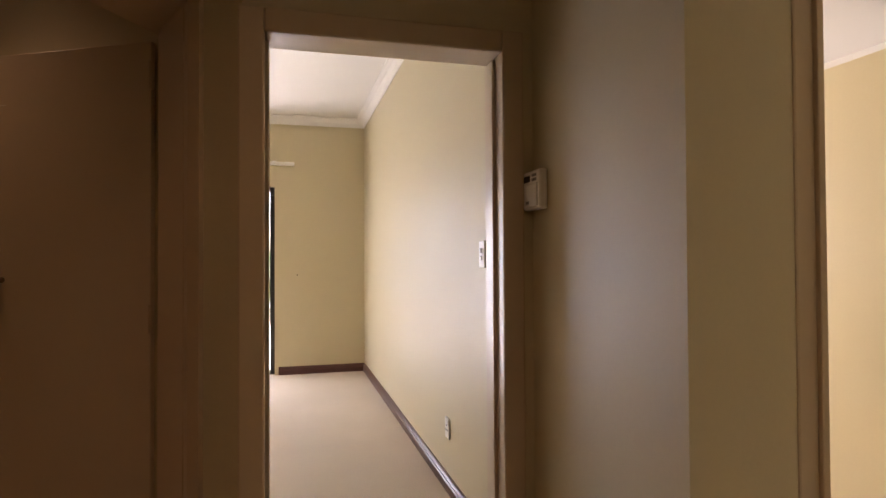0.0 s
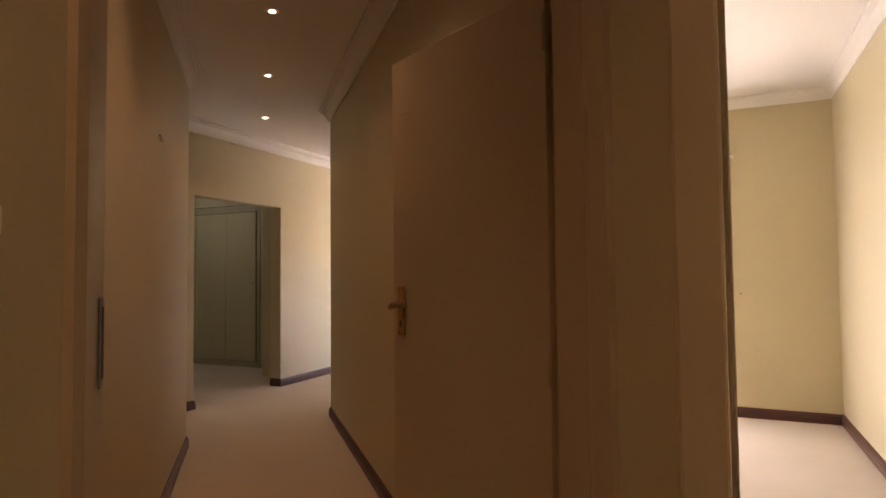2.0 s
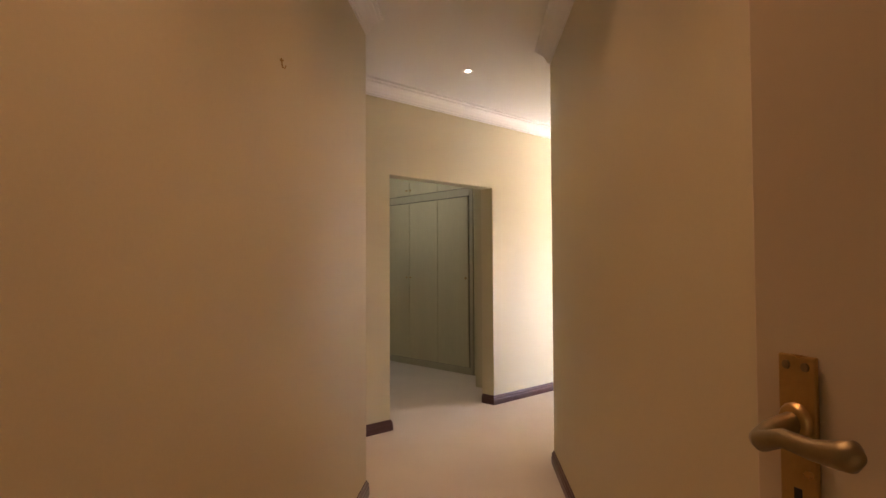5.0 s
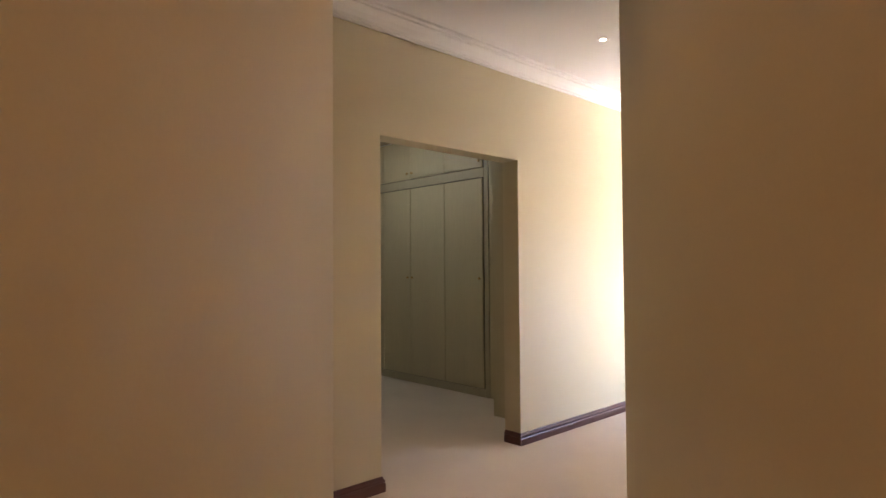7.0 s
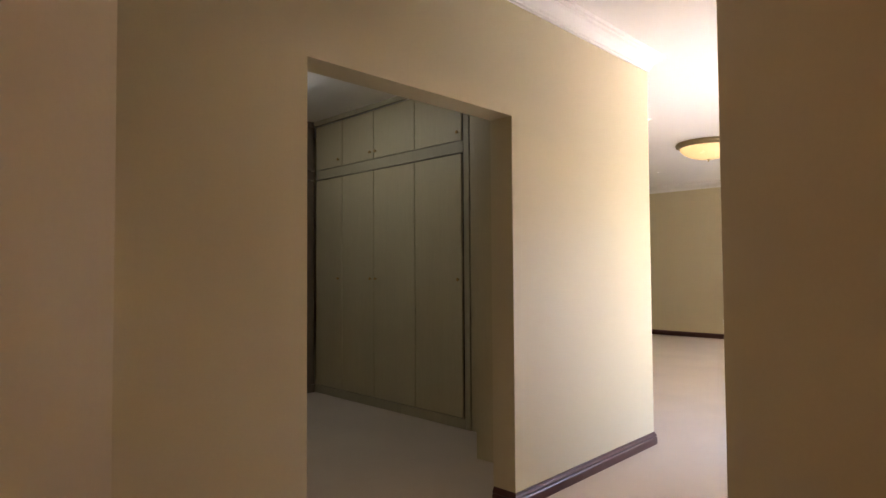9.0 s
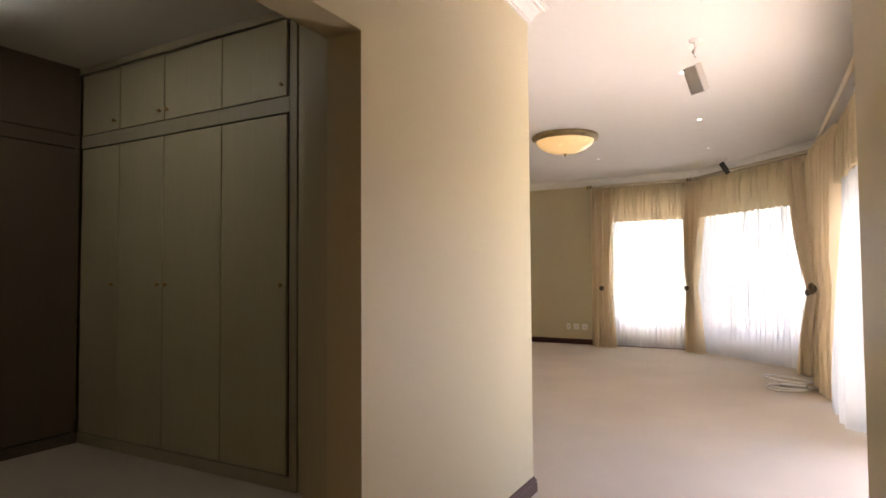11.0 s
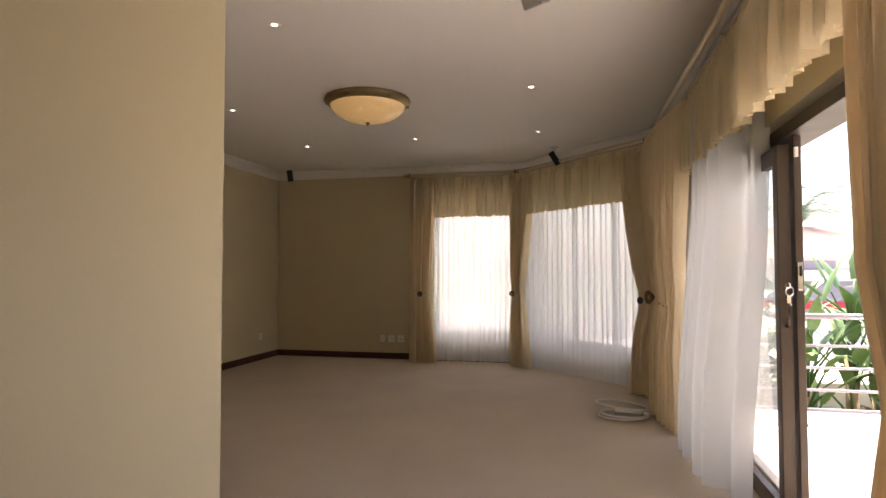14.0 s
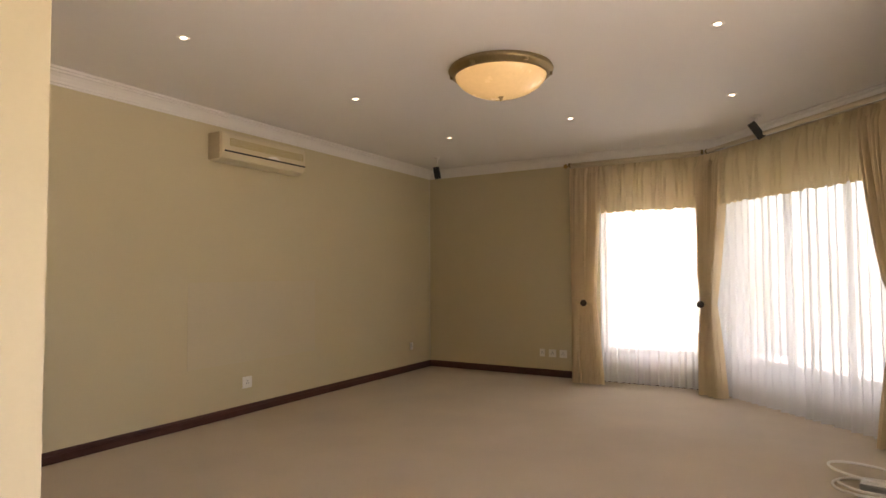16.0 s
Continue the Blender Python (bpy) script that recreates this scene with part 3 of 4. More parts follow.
part("housing", box(-0.64, 0.64, -0.09, 0.09, -0.05, 0, None, 0.006), PLASTIC, tube)
for y in (-0.055, 0.055):
    part("tube", pipe([(-0.6, y, -0.075), (0.6, y, -0.075)], 0.016), TUBE, tube, "glowing white tube", True)
for x in (-0.62, 0.62):
    part("end_cap", box(x - 0.03, x + 0.03, -0.10, 0.10, -0.10, -0.002, None, 0.012), BRASS, tube, "brass end cap")


# ---------------------------------------------------------------- curtains
RAIL_Z = 2.635
RAIL = [(-1.40, 8.19), (0.17, 8.19), (1.70, 6.52), (1.78, 1.40)]


def smooth(t):
    t = max(0.0, min(1.0, t))
    return t * t * (3 - 2 * t)


def cloth(p0, p1, z_top, z_bot, folds, amp, tie=None, seed=0, nu=None, nv=40, hem=0.0, lift=0.0, groove=False, uneven=0.34):
    """Hanging cloth between two plan points. tie: (height, side it is drawn to from 0 to 1, width there, width at the hem)."""
    rng = random.Random(seed)
    nu = nu or folds * 10
    ph = [rng.uniform(-0.7, 0.7) for _ in range(folds + 2)]
    a0, a1 = Vector(p0), Vector(p1)
    d = a1 - a0
    n = Vector((-d.y, d.x)).normalized()
    bm, grid = bmesh.new(), []
    for j in range(nv + 1):
        v = j / nv
        z = z_top + (z_bot - z_top) * v
        wide, side = 1.0, 0.5
        squeeze = 1.0
        if tie:
            zt, side, wt, wb = tie
            if z >= zt:
                k = (z_top - z) / (z_top - zt)
                wide = 1 + (wt - 1) * k ** 1.6
            else:
                k = (zt - z) / (zt - z_bot)
                wide = wt + (wb - wt) * k ** 0.75
            squeeze = 0.65 + 0.35 * min(1.0, abs(z - zt) / 0.35)
        row = []
        for i in range(nu + 1):
            u = i / nu
            f = folds * (u + uneven / folds * math.sin(2 * math.pi * (u * folds * 0.37 + ph[0])) * (4 * u * (1 - u)) ** 0.5)
            f = max(0.0, min(folds, f))
            k = min(int(f), folds)
            drift = ph[k] * (1 - (f - k)) + ph[min(k + 1, folds + 1)] * (f - k)
            head = smooth((z_top - z) / 0.16)
            wave = math.sin(2 * math.pi * f + drift * (0.3 + 1.2 * v))
            if groove:
                wave = 2 * abs(math.sin(math.pi * f + 0.5 * drift * (0.2 + v))) ** 0.5 - 1 + 0.12 * math.sin(6 * math.pi * f + 4 * drift)
            sharp = wave if head > 0.99 else (math.copysign(abs(wave) ** (0.5 + 0.5 * head), wave))
            off = amp * squeeze * (0.45 + 0.55 * head) * (sharp + 0.28 * math.sin(4 * math.pi * f + 2 * drift + 3 * v)) * (1 + 0.25 * ph[k])
            x = side + (u - side) * wide
            if groove:          # creases recede from the room
                off = -off
            p = a0 + d * x + n * off
            drop = hem * math.sin(2 * math.pi * f + 1.3) * v ** 3 + lift * rng.uniform(-1, 1) * (j == nv)
            row.append(bm.verts.new((p.x, p.y, z + drop)))
        grid.append(row)
    for j in range(nv):
        for i in range(nu):
            bm.faces.new((grid[j][i], grid[j + 1][i], grid[j + 1][i + 1], grid[j][i + 1]))
    return bm


def band(p0, p1, z, h, amp, steps=40):
    """A tie cord or hem tape: a flattened ring round gathered cloth."""
    c = (Vector(p0) + Vector(p1)) / 2
    d = Vector(p1) - Vector(p0)
    n = Vector((-d.y, d.x)).normalized()
    pts = []
    for i in range(steps):
        a = 2 * math.pi * i / steps
        q = c + d * 0.5 * math.cos(a) + n * amp * math.sin(a)
        pts.append((q.x, q.y, z - 0.02 * math.cos(a)))
    return pipe(pts, h, 8, None, True)


def curtain(p0, p1, folds, tie, label, seed, knob_at=None, flower=False, size=0.75, amp=0.075):
    t = thing("curtain", label, "curtain", None, "gold tied-back curtains")
    part("drape", cloth(p0, p1, RAIL_Z - 0.02, 0.015, folds, amp, tie, seed, folds * 18, nv=56, lift=0.003, groove=True), GOLD, t, "", True)
    part("heading_tape", cloth(p0, p1, RAIL_Z - 0.008, RAIL_Z - 0.095, folds * 2, 0.050, None, seed, folds * 20, nv=4, groove=True), GOLD, t, "pinch-pleated heading", True)
    a, b = Vector(p0), Vector(p1)
    zt, side, wt, _ = tie
    q0, q1 = a + (b - a) * (side - side * wt), a + (b - a) * (side + (1 - side) * wt)
    part("tie_cord", band(q0 + (q1 - q0) * 0.10, q1 - (q1 - q0) * 0.12, zt, 0.010, 0.058), VALC, t, "pale cord tie-back", True)
    if knob_at:
        k = thing("tieback_knob", "dark glass and brass curtain tie-back knob", "curtain knob", Matrix.Translation(knob_at[0]) @ Matrix.Rotation(radians(knob_at[1]), 4, "Z"))
        part("stem", pipe([(0, 0, 0), (0, -0.12, 0)], 0.026 if size > 1 else 0.010), SMOKE if size > 1 else BRASS, k, "", True)
        part("rose", lathe([(r * size, z * size) for r, z in ((0, 0), (0.045, 0.002), (0.052, 0.012), (0.050, 0.022), (0.036, 0.030), (0.018, 0.034), (0, 0.036))], 22, None, pose(0, -0.11, 0, 90)), SMOKE, k, "smoky glass knob", True)
        if flower:
            for i in range(9):
                ang = 2 * math.pi * i / 9
                part("petal", lathe([(0, -0.03), (0.016, -0.012), (0.018, 0.008), (0, 0.03)], 8, None, pose(0.045 * math.cos(ang), -0.15, 0.045 * math.sin(ang), 20 * math.cos(ang), math.degrees(-ang), 0)), STRAW, k, "carved petal", True)
    return t


curtain((-1.385, 8.24), (-1.02, 8.24), 9, (0.98, 0.0, 0.84, 1.10), "gold curtain tied back beside the small window", 1, ((-1.20, 8.24, 0.98), 0))
curtain((0.11, 8.23), (0.385, 8.01), 8, (0.98, 0.12, 0.46, 0.82), "gold curtain tied back at the bay's corner", 2, ((0.09, 8.26, 0.99), 0))
curtain((1.45, 6.84), (1.82, 6.42), 10, (0.98, 1.0, 0.48, 0.80), "gold curtain tied back at the bay's far end", 3, ((1.69, 6.66, 0.99), -46))
curtain((1.66, 6.25), (1.80, 4.96), 14, (1.00, 0.78, 0.58, 0.70), "gold curtain with a flower tie-back beside the glazed door", 4, ((1.74, 5.78, 1.06), -70), True)
curtain((1.79, 1.88), (1.79, 1.33), 8, (0.96, 0.72, 0.68, 0.76), "gold curtain tied back in front of the open glazed door", 5, ((1.83, 1.535, 1.0), -90), False, 1.0, 0.085)

for p0, p1, folds, label, hem, seed in (((-1.03, 8.27), (0.15, 8.27), 14, "pale gold pleated valance over the small window", 0.012, 11),
                                        ((0.33, 8.05), (1.52, 6.80), 18, "pale gold pleated valance over the bay window", 0.012, 12),
                                        ((1.85, 5.20), (1.85, 1.60), 27, "pale gold pleated valance over the glazed door", 0.012, 13)):
    v = thing("valance", label, "valance", None, "pleated valances")
    part("skirt", cloth(p0, p1, RAIL_Z - 0.005, 2.06, folds, 0.066 if folds > 20 else 0.042, None, seed, folds * 12, nv=14, hem=hem, groove=True), VALC, v, "", True)
    part("heading_tape", cloth(p0, p1, RAIL_Z - 0.004, RAIL_Z - 0.075, folds * 2, 0.030, None, seed, nv=3, groove=True), VALC, v, "gathered heading", True)

for p0, p1, folds, bot, label, seed in (((-1.06, 8.36), (0.16, 8.36), 16, 0.03, "white voile sheer over the small window", 21),
                                        ((0.18, 8.30), (1.78, 6.66), 25, 0.03, "white voile sheer over the bay window", 22),
                                        ((1.86, 4.78), (1.86, 3.62), 5, 0.03, "white voile sheer drawn back beside the open door", 23)):
    s = thing("sheer_curtain", label, "sheer curtain", None, "white voile sheers")
    vo = cloth(p0, p1, 2.60, bot, folds, 0.050 if folds < 10 else 0.031, None, seed, folds * 14, nv=30, lift=0.002, uneven=0.12)
    if folds < 10:          # swells into the room below and turns back to the door frame at its free edge
        for q in vo.verts:
            q.co.x += -0.12 * smooth((2.1 - q.co.z) / 2.0) + 0.16 * smooth((3.95 - q.co.y) / 0.33)
    part("voile", vo, SHEER, s, "", True)

rail = thing("curtain_rail", "pale brass double curtain rail on brackets below the cornice", "curtain rail")
for (xa, ya), (xb, yb) in zip(RAIL, RAIL[1:]):
    ra, rb = Vector((xa, ya, RAIL_Z + 0.028)), Vector((xb, yb, RAIL_Z + 0.028))
    rd = (rb - ra).normalized() * 0.035
    part("front_rod", pipe([ra + rd, rb - rd], 0.021, 14), RAILM, rail, "", True)
    for q, e in ((ra, 1), (rb, -1)):
        part("rod_cap", pipe([q + rd * e * 0.55, q + rd * e * 1.25], 0.026, 14), ANTIQUE, rail, "dark rod end cap", True)
part("back_rod", pipe([(-1.42, 8.36, RAIL_Z + 0.03), (0.24, 8.36, RAIL_Z + 0.03), (1.80, 6.62, RAIL_Z + 0.03), (1.90, 1.40, RAIL_Z + 0.035)], 0.014), RAILM, rail, "", True)
for x, y, r in ((-1.30, NORTH, 0), (0.0, NORTH, 0), (0.62, 8.18, -47), (1.70, 7.01, -47), (EAST, 5.9, -90), (EAST, 3.7, -90), (EAST, 1.7, -90)):
    br = bmesh.new()
    box(-0.012, 0.012, -0.20, 0, 0.0, 0.012, br, 0.002)
    box(-0.02, 0.02, -0.008, 0, -0.04, 0.05, br, 0.002)
    br.transform(pose(x, y, RAIL_Z + 0.005, 0, 0, r))
    part("bracket", br, RAILM, rail)
for x, y in ((-1.42, 8.19), (1.78, 1.38)):
    part("finial", lathe([(0, -0.03), (0.022, -0.02), (0.028, 0), (0.02, 0.02), (0, 0.03)], 16, None, pose(x, y, RAIL_Z + 0.02)), BRASS, rail, "", True)


# ---------------------------------------------------------------- windows
def window(name, p0, p1, z0, z1, posts, label, deep=0.11):
    """A bronze framed window in the wall line p0 to p1."""
    m, length = wall_frame(p0, p1)
    w = tagged(new(name), label, "window", kind="structure")
    w.matrix_world = m
    fr = bmesh.new()
    for a in (0, *posts, length - 0.05):
        box(a, a + 0.05, -deep - 0.03, -deep + 0.03, z0, z1, fr, 0.004)
    for z in (z0, z1 - 0.05):
        box(0.05, length - 0.05, -deep - 0.026, -deep + 0.026, z, z + 0.05, fr, 0.004)
    part("window_frame", fr, BRONZE, w)
    edges = (0, *posts, length - 0.05)
    for a, b in zip(edges, edges[1:]):
        g = part("pane", box(a + 0.05, b, -deep - 0.003, -deep + 0.003, z0 + 0.05, z1 - 0.05), GLASS, w)
        g.visible_shadow = False
    part("window_sill", box(-0.02, length + 0.02, -deep, 0.03, z0 - 0.03, z0 - 0.002, None, 0.004), PLASTIC, w, "white painted sill")
    return w


window("window_1", (0.09, NORTH), (-1.11, NORTH), 0.36, 2.20, (), "brown framed window behind white voile")
bd = (Vector(BAY_A) - Vector(BAY_B)).normalized()
w0, w1 = Vector(BAY_B) + bd * 0.28, Vector(BAY_B) + bd * 2.42
window("window_2", tuple(w0), tuple(w1), 0.36, 2.20, (0.70, 1.40), "brown framed bay window behind white voile")


ed = tagged(new("door_1"), "brown aluminium frame of the sliding balcony door", "door", kind="structure")
fr = bmesh.new()
box(2.06, 2.20, 1.62, 1.68, 0, 2.02, fr, 0.004)
box(2.06, 2.20, 5.79, 5.85, 0, 2.02, fr, 0.004)
box(2.02, 2.20, 1.68, 5.79, 1.975, 2.04, fr, 0.004)
box(2.02, 2.20, 1.68, 5.79, 0.0, 0.02, fr, 0.002)
part("door_frame", fr, BRONZE, ed)
leaf = tagged(new("door_2"), "brown framed sliding glass panel with a key in its lock", "door", kind="structure")
fr = bmesh.new()
box(1.972, 2.032, 3.36, 3.43, 0.02, 1.93, fr, 0.004)
box(1.98, 2.025, 5.70, 5.79, 0.02, 1.93, fr, 0.004)
box(1.98, 2.025, 3.43, 5.70, 0.02, 0.12, fr, 0.003)
box(1.98, 2.025, 3.43, 5.70, 1.84, 1.93, fr, 0.003)
part("leaf_frame", fr, BRONZE, leaf)
part("pane", box(2.0, 2.006, 3.43, 5.70, 0.12, 1.84), GLASS, leaf).visible_shadow = False
cyl = part("lock", lathe([(0, 0), (0.016, 0), (0.016, 0.012), (0.010, 0.016), (0, 0.016)], 16, None, pose(2.010, 3.36, 1.225, 90)), CHROME, leaf, "steel lock cylinder", True)
part("key", box(2.006, 2.014, 3.322, 3.346, 1.214, 1.236, None, 0.001), CHROME, cyl)
part("key_ring", pipe([(2.010 + 0.018 * math.cos(a), 3.330, 1.195 + 0.022 * math.sin(a)) for a in [i * math.pi / 6 for i in range(12)]], 0.0025, 6, None, True), CHROME, cyl)
part("spare_key", box(1.998, 2.016, 3.328, 3.331, 1.125, 1.175, None, 0.001), CHROME, cyl)
part("pull_handle", pipe([(2.004, 3.36, 1.15), (2.004, 3.325, 1.13), (2.004, 3.325, 1.04), (2.004, 3.36, 1.02)], 0.008), BRONZE, leaf, "dark pull handle", True)
outer = tagged(new("door_3"), "brown framed outer sliding glass panel", "door", kind="structure")
fr = bmesh.new()
box(2.042, 2.080, 3.34, 3.41, 0.02, 1.97, fr, 0.004)
box(2.045, 2.078, 3.41, 5.70, 0.02, 0.12, fr, 0.003)
box(2.045, 2.078, 3.41, 5.70, 1.88, 1.97, fr, 0.003)
part("leaf_frame", fr, BRONZE, outer)
part("pane", box(2.058, 2.064, 3.41, 5.70, 0.12, 1.88), GLASS, outer).visible_shadow = False
latch = part("latch_plate", box(2.050, 2.073, 3.334, 3.341, 1.20, 1.34, None, 0.001), CHROME, outer, "bright steel latch plate")
part("latch_slot", box(2.057, 2.067, 3.331, 3.336, 1.27, 1.32), BLACK, latch)
part("stop", box(2.044, 2.062, 3.325, 3.341, 1.86, 1.91, None, 0.002), PLASTIC, outer, "white plastic stop")

w3 = tagged(new("door_4"), "dark steel glazed door with security bars in the sunlit room", "door", kind="structure")
fr = bmesh.new()
for x in (2.90, 3.45, 4.00, 4.57):
    box(x, x + 0.05, 0.44, 0.49, 0, 2.06, fr, 0.003)
for z in (0.0, 2.01):
    box(2.90, 4.62, 0.442, 0.488, z, z + 0.05, fr, 0.003)
part("door_frame", fr, BLACK, w3)
for k in range(9):
    part("bar", pipe([(2.92, 0.42, 0.28 + k * 0.21), (4.60, 0.42, 0.28 + k * 0.21)], 0.006), BLACK, w3)
g = part("pane", box(2.95, 4.57, 0.462, 0.468, 0.05, 2.01), GLASS, w3)
g.visible_shadow = False
br = thing("blind_rail", "short white curtain track over the room's glazed door", "curtain rail")
part("track", box(2.75, 4.83, 0.30, 0.355, 2.29, 2.325, None, 0.004), PLASTIC, br)
part("bracket", box(4.60, 4.64, 0.30, 0.38, 2.31, 2.335), PLASTIC, br)

# ---------------------------------------------------------------- big bedroom's things
lamp = thing("ceiling_lamp", "shallow amber glass bowl ceiling lamp with an antique brass rim", "ceiling lamp", pose(-0.84, 5.07, CEILING))
part("bowl", lathe([(0.335, -0.055), (0.325, -0.085), (0.29, -0.125), (0.235, -0.160), (0.165, -0.188), (0.085, -0.205), (0, -0.211)], 48), ALAB, lamp, "amber alabaster glass bowl", True)
part("rim", lathe([(0.375, 0.0), (0.385, -0.02), (0.378, -0.036), (0.362, -0.044), (0.352, -0.060), (0.336, -0.066), (0.330, -0.055), (0.33, 0.0)], 48), ANTIQUE, lamp, "antique brass rim", True)
for k in range(6):
    a = 2 * math.pi * k / 6 + 0.4
    part("clip", box(0.345, 0.374, -0.016, 0.016, -0.062, -0.020, None, 0.004), ANTIQUE, lamp).matrix_local = Matrix.Rotation(a, 4, "Z")
part("finial", lathe([(0, -0.208), (0.022, -0.210), (0.018, -0.216), (0.010, -0.222), (0.013, -0.230), (0.006, -0.240), (0, -0.246)], 16), ANTIQUE, lamp, "", True)

ac = thing("air_conditioner", "yellowed white wall-mounted air conditioner below the cornice", "air conditioner", pose(WEST, 5.225, 2.385) @ Matrix.Diagonal((1, 0.885, 1, 1)))
prof = [(0, 0.0), (0.11, 0.0), (0.16, 0.02), (0.185, 0.07), (0.185, 0.235), (0.17, 0.262), (0, 0.262)]
bm = bmesh.new()
ra, rb = [bm.verts.new((x, -0.595, z)) for x, z in prof], [bm.verts.new((x, 0.595, z)) for x, z in prof]
bm.faces.new(ra), bm.faces.new(rb[::-1])
for i in range(len(prof)):
    j = (i + 1) % len(prof)
    bm.faces.new((ra[i], rb[i], rb[j], ra[j]))
bmesh.ops.bevel(bm, geom=bm.edges[:], offset=0.006, segments=2, affect="EDGES")
part("housing", bm, CREAMPL, ac)
part("grille", box(0.180, 0.188, -0.50, 0.56, 0.135, 0.205, None, 0.002), material("faded_grille", (0.44, 0.34, 0.14), rough=0.6, vary=0.1), ac, "tan intake grille")
for k in range(6):
    part("slat", box(0.187, 0.190, -0.495, 0.555, 0.140 + k * 0.0108, 0.1435 + k * 0.0108), CREAMPL, ac)
part("outlet", box(0.178, 0.188, -0.565, 0.585, 0.074, 0.089), BLACK, ac, "dark air outlet slot")
# shade on the housing's end is put into this cap's darker colour
part("end_cap", box(0.0, 0.150, -0.606, -0.594, 0.012, 0.252, None, 0.004), material("shaded_end_plastic", (0.46, 0.38, 0.24), rough=0.5, vary=0.08), ac, "side cover coloured darker for its shaded end")
# small white flake just above the outlet slot
part("white_flake", prism([(-0.10, 0.0), (0.10, 0.0), (0.03, 0.030), (-0.05, 0.022)], 0, 0.002), PLASTIC, ac, "small white angular flake").matrix_local = Matrix(((0, 0, 1, 0.188), (1, 0, 0, 0.10), (0, 1, 0, 0.091), (0, 0, 0, 1)))
part("louvre", box(0.150, 0.172, -0.50, 0.51, 0.015, 0.026, None, 0.002), CREAMPL, ac)


def speaker(at, yaw, tilt, shell, label, w=0.11, h=0.20, d=0.10, lean=0):
    t = thing("loudspeaker", label, "loudspeaker", pose(at[0], at[1], CEILING, 0, 0, yaw), "ceiling loudspeakers")
    part("mount", lathe([(0, -0.02), (0.035, -0.018), (0.04, -0.006), (0.042, 0)], 20), PLASTIC, t, "", True)
    part("arm", pipe([(0, 0, -0.01), (0, 0, -0.06), (0, 0.03, -0.085), (0, 0.0, -0.13)], 0.010), PLASTIC, t, "", True)
    drop = CEILING - at[2]
    cab = part("cabinet", box(-w / 2, w / 2, -d / 2, d / 2, -h / 2, h / 2, None, 0.008), shell, t)
    cab.matrix_local = pose(0, 0, -drop, tilt, lean)
    g = part("grille", box(-w / 2 + 0.008, w / 2 - 0.008, -d / 2 - 0.006, -d / 2 + 0.001, -h / 2 + 0.008, h / 2 - 0.008, None, 0.003), shell if shell is SILVER else BLACK, cab)
    return t


speaker((0.81, 2.71, 2.57), 148, -28, SILVER, "silver loudspeaker hung tilted from the ceiling", 0.105, 0.19, 0.075)
speaker((0.70, 7.55, 2.70), 0, 15, BLACK, "black loudspeaker hung tilted before the bay window", 0.07, 0.18, 0.065, -32)
speaker((-2.96, 7.66, 2.64), 20, 12, BLACK, "black loudspeaker hung near the room's corner", 0.075, 0.155, 0.07, -8)

reel = thing("cable_coil", "loosely coiled white cable with a small adapter on the carpet", "cable", pose(1.36, 5.66, 0.0))
for k, (r, z, e, dx) in enumerate(((0.21, 0.010, 0.90, 0.0), (0.20, 0.026, 0.88, 0.02), (0.22, 0.105, 0.86, -0.01))):
    part("loop", pipe([(r * math.cos(a) + dx, e * r * math.sin(a), max(0.008, z + (0.022 if k == 2 else 0.008) * math.sin(a + 2.4 + k))) for a in [i * math.pi / 24 for i in range(48)]], 0.0085, 8, None, True), PLASTIC, reel, "", True)
part("lead", pipe([(0.22, 0.04, 0.03), (0.27, 0.10, 0.012), (0.33, 0.12, 0.008), (0.38, 0.20, 0.008)], 0.006, 8), PLASTIC, reel, "trailing end of the cable", True)
box_m = pose(0.05, -0.03, 0.0, 0, 0, -8)
ad = part("adapter", box(-0.12, 0.12, -0.06, 0.06, 0.0, 0.050, None, 0.010), PLASTICG, reel, "grey adapter box")
ad.matrix_local = box_m
part("adapter_lid", box(-0.115, 0.115, -0.055, 0.055, 0.050, 0.058, None, 0.003), PLASTIC, ad)

# ---------------------------------------------------------------- outside
structure("terrace", box(2.30, 9.5, 0.58, 6.75, -0.40, -0.10), TILE, "pale tiled terrace in the sun")
structure("terrace_north", box(-9.0, 9.5, 9.6, 15.0, -0.62, -0.30), TILE, "pale sunlit paving before the bay window")
structure("ground", box(-900, 900, -900, 900, -3.4, -3.2), GRASS, "garden ground reaching to the horizon")
# made-up overhang that keeps direct sun off the glazed door behind it
structure("added_eave", box(2.32, 9.5, 0.60, 1.45, 2.60, 2.80), RENDERW, "added sun-blocking slab over the terrace")

# two more made-up overhangs, placed to stop sun entering the bedroom windows
structure("added_eave_north", box(-3.9, 0.80, 8.76, 9.55, 2.606, 2.806), RENDERW, "added sun-blocking slab over the small window")
structure("added_eave_bay", prism([(BAY_A[0] + 0.12, BAY_A[1] + 0.25), (BAY_B[0] + 0.22, BAY_B[1] + 0.20), (BAY_B[0] + 0.60, BAY_B[1] + 0.62), (BAY_A[0] + 0.60, BAY_A[1] + 0.95)], 2.60, 2.80), RENDERW, "added sun-blocking slab over the bay window")

rl = thing("balustrade", "grey painted steel terrace balustrade with five horizontal rails", "railing")
for z, r in ((0.86, 0.030), (0.58, 0.014), (0.37, 0.014), (0.16, 0.014), (-0.03, 0.020)):
    part("rail", pipe([(2.35, 6.45, z), (9.0, 6.45, z)], r, 10), STEEL, rl, "", True)
for x in (2.40, 4.55, 6.7, 8.9):
    part("post", pipe([(x, 6.45, -0.10), (x, 6.45, 0.86)], 0.022, 10), STEEL, rl, "", True)

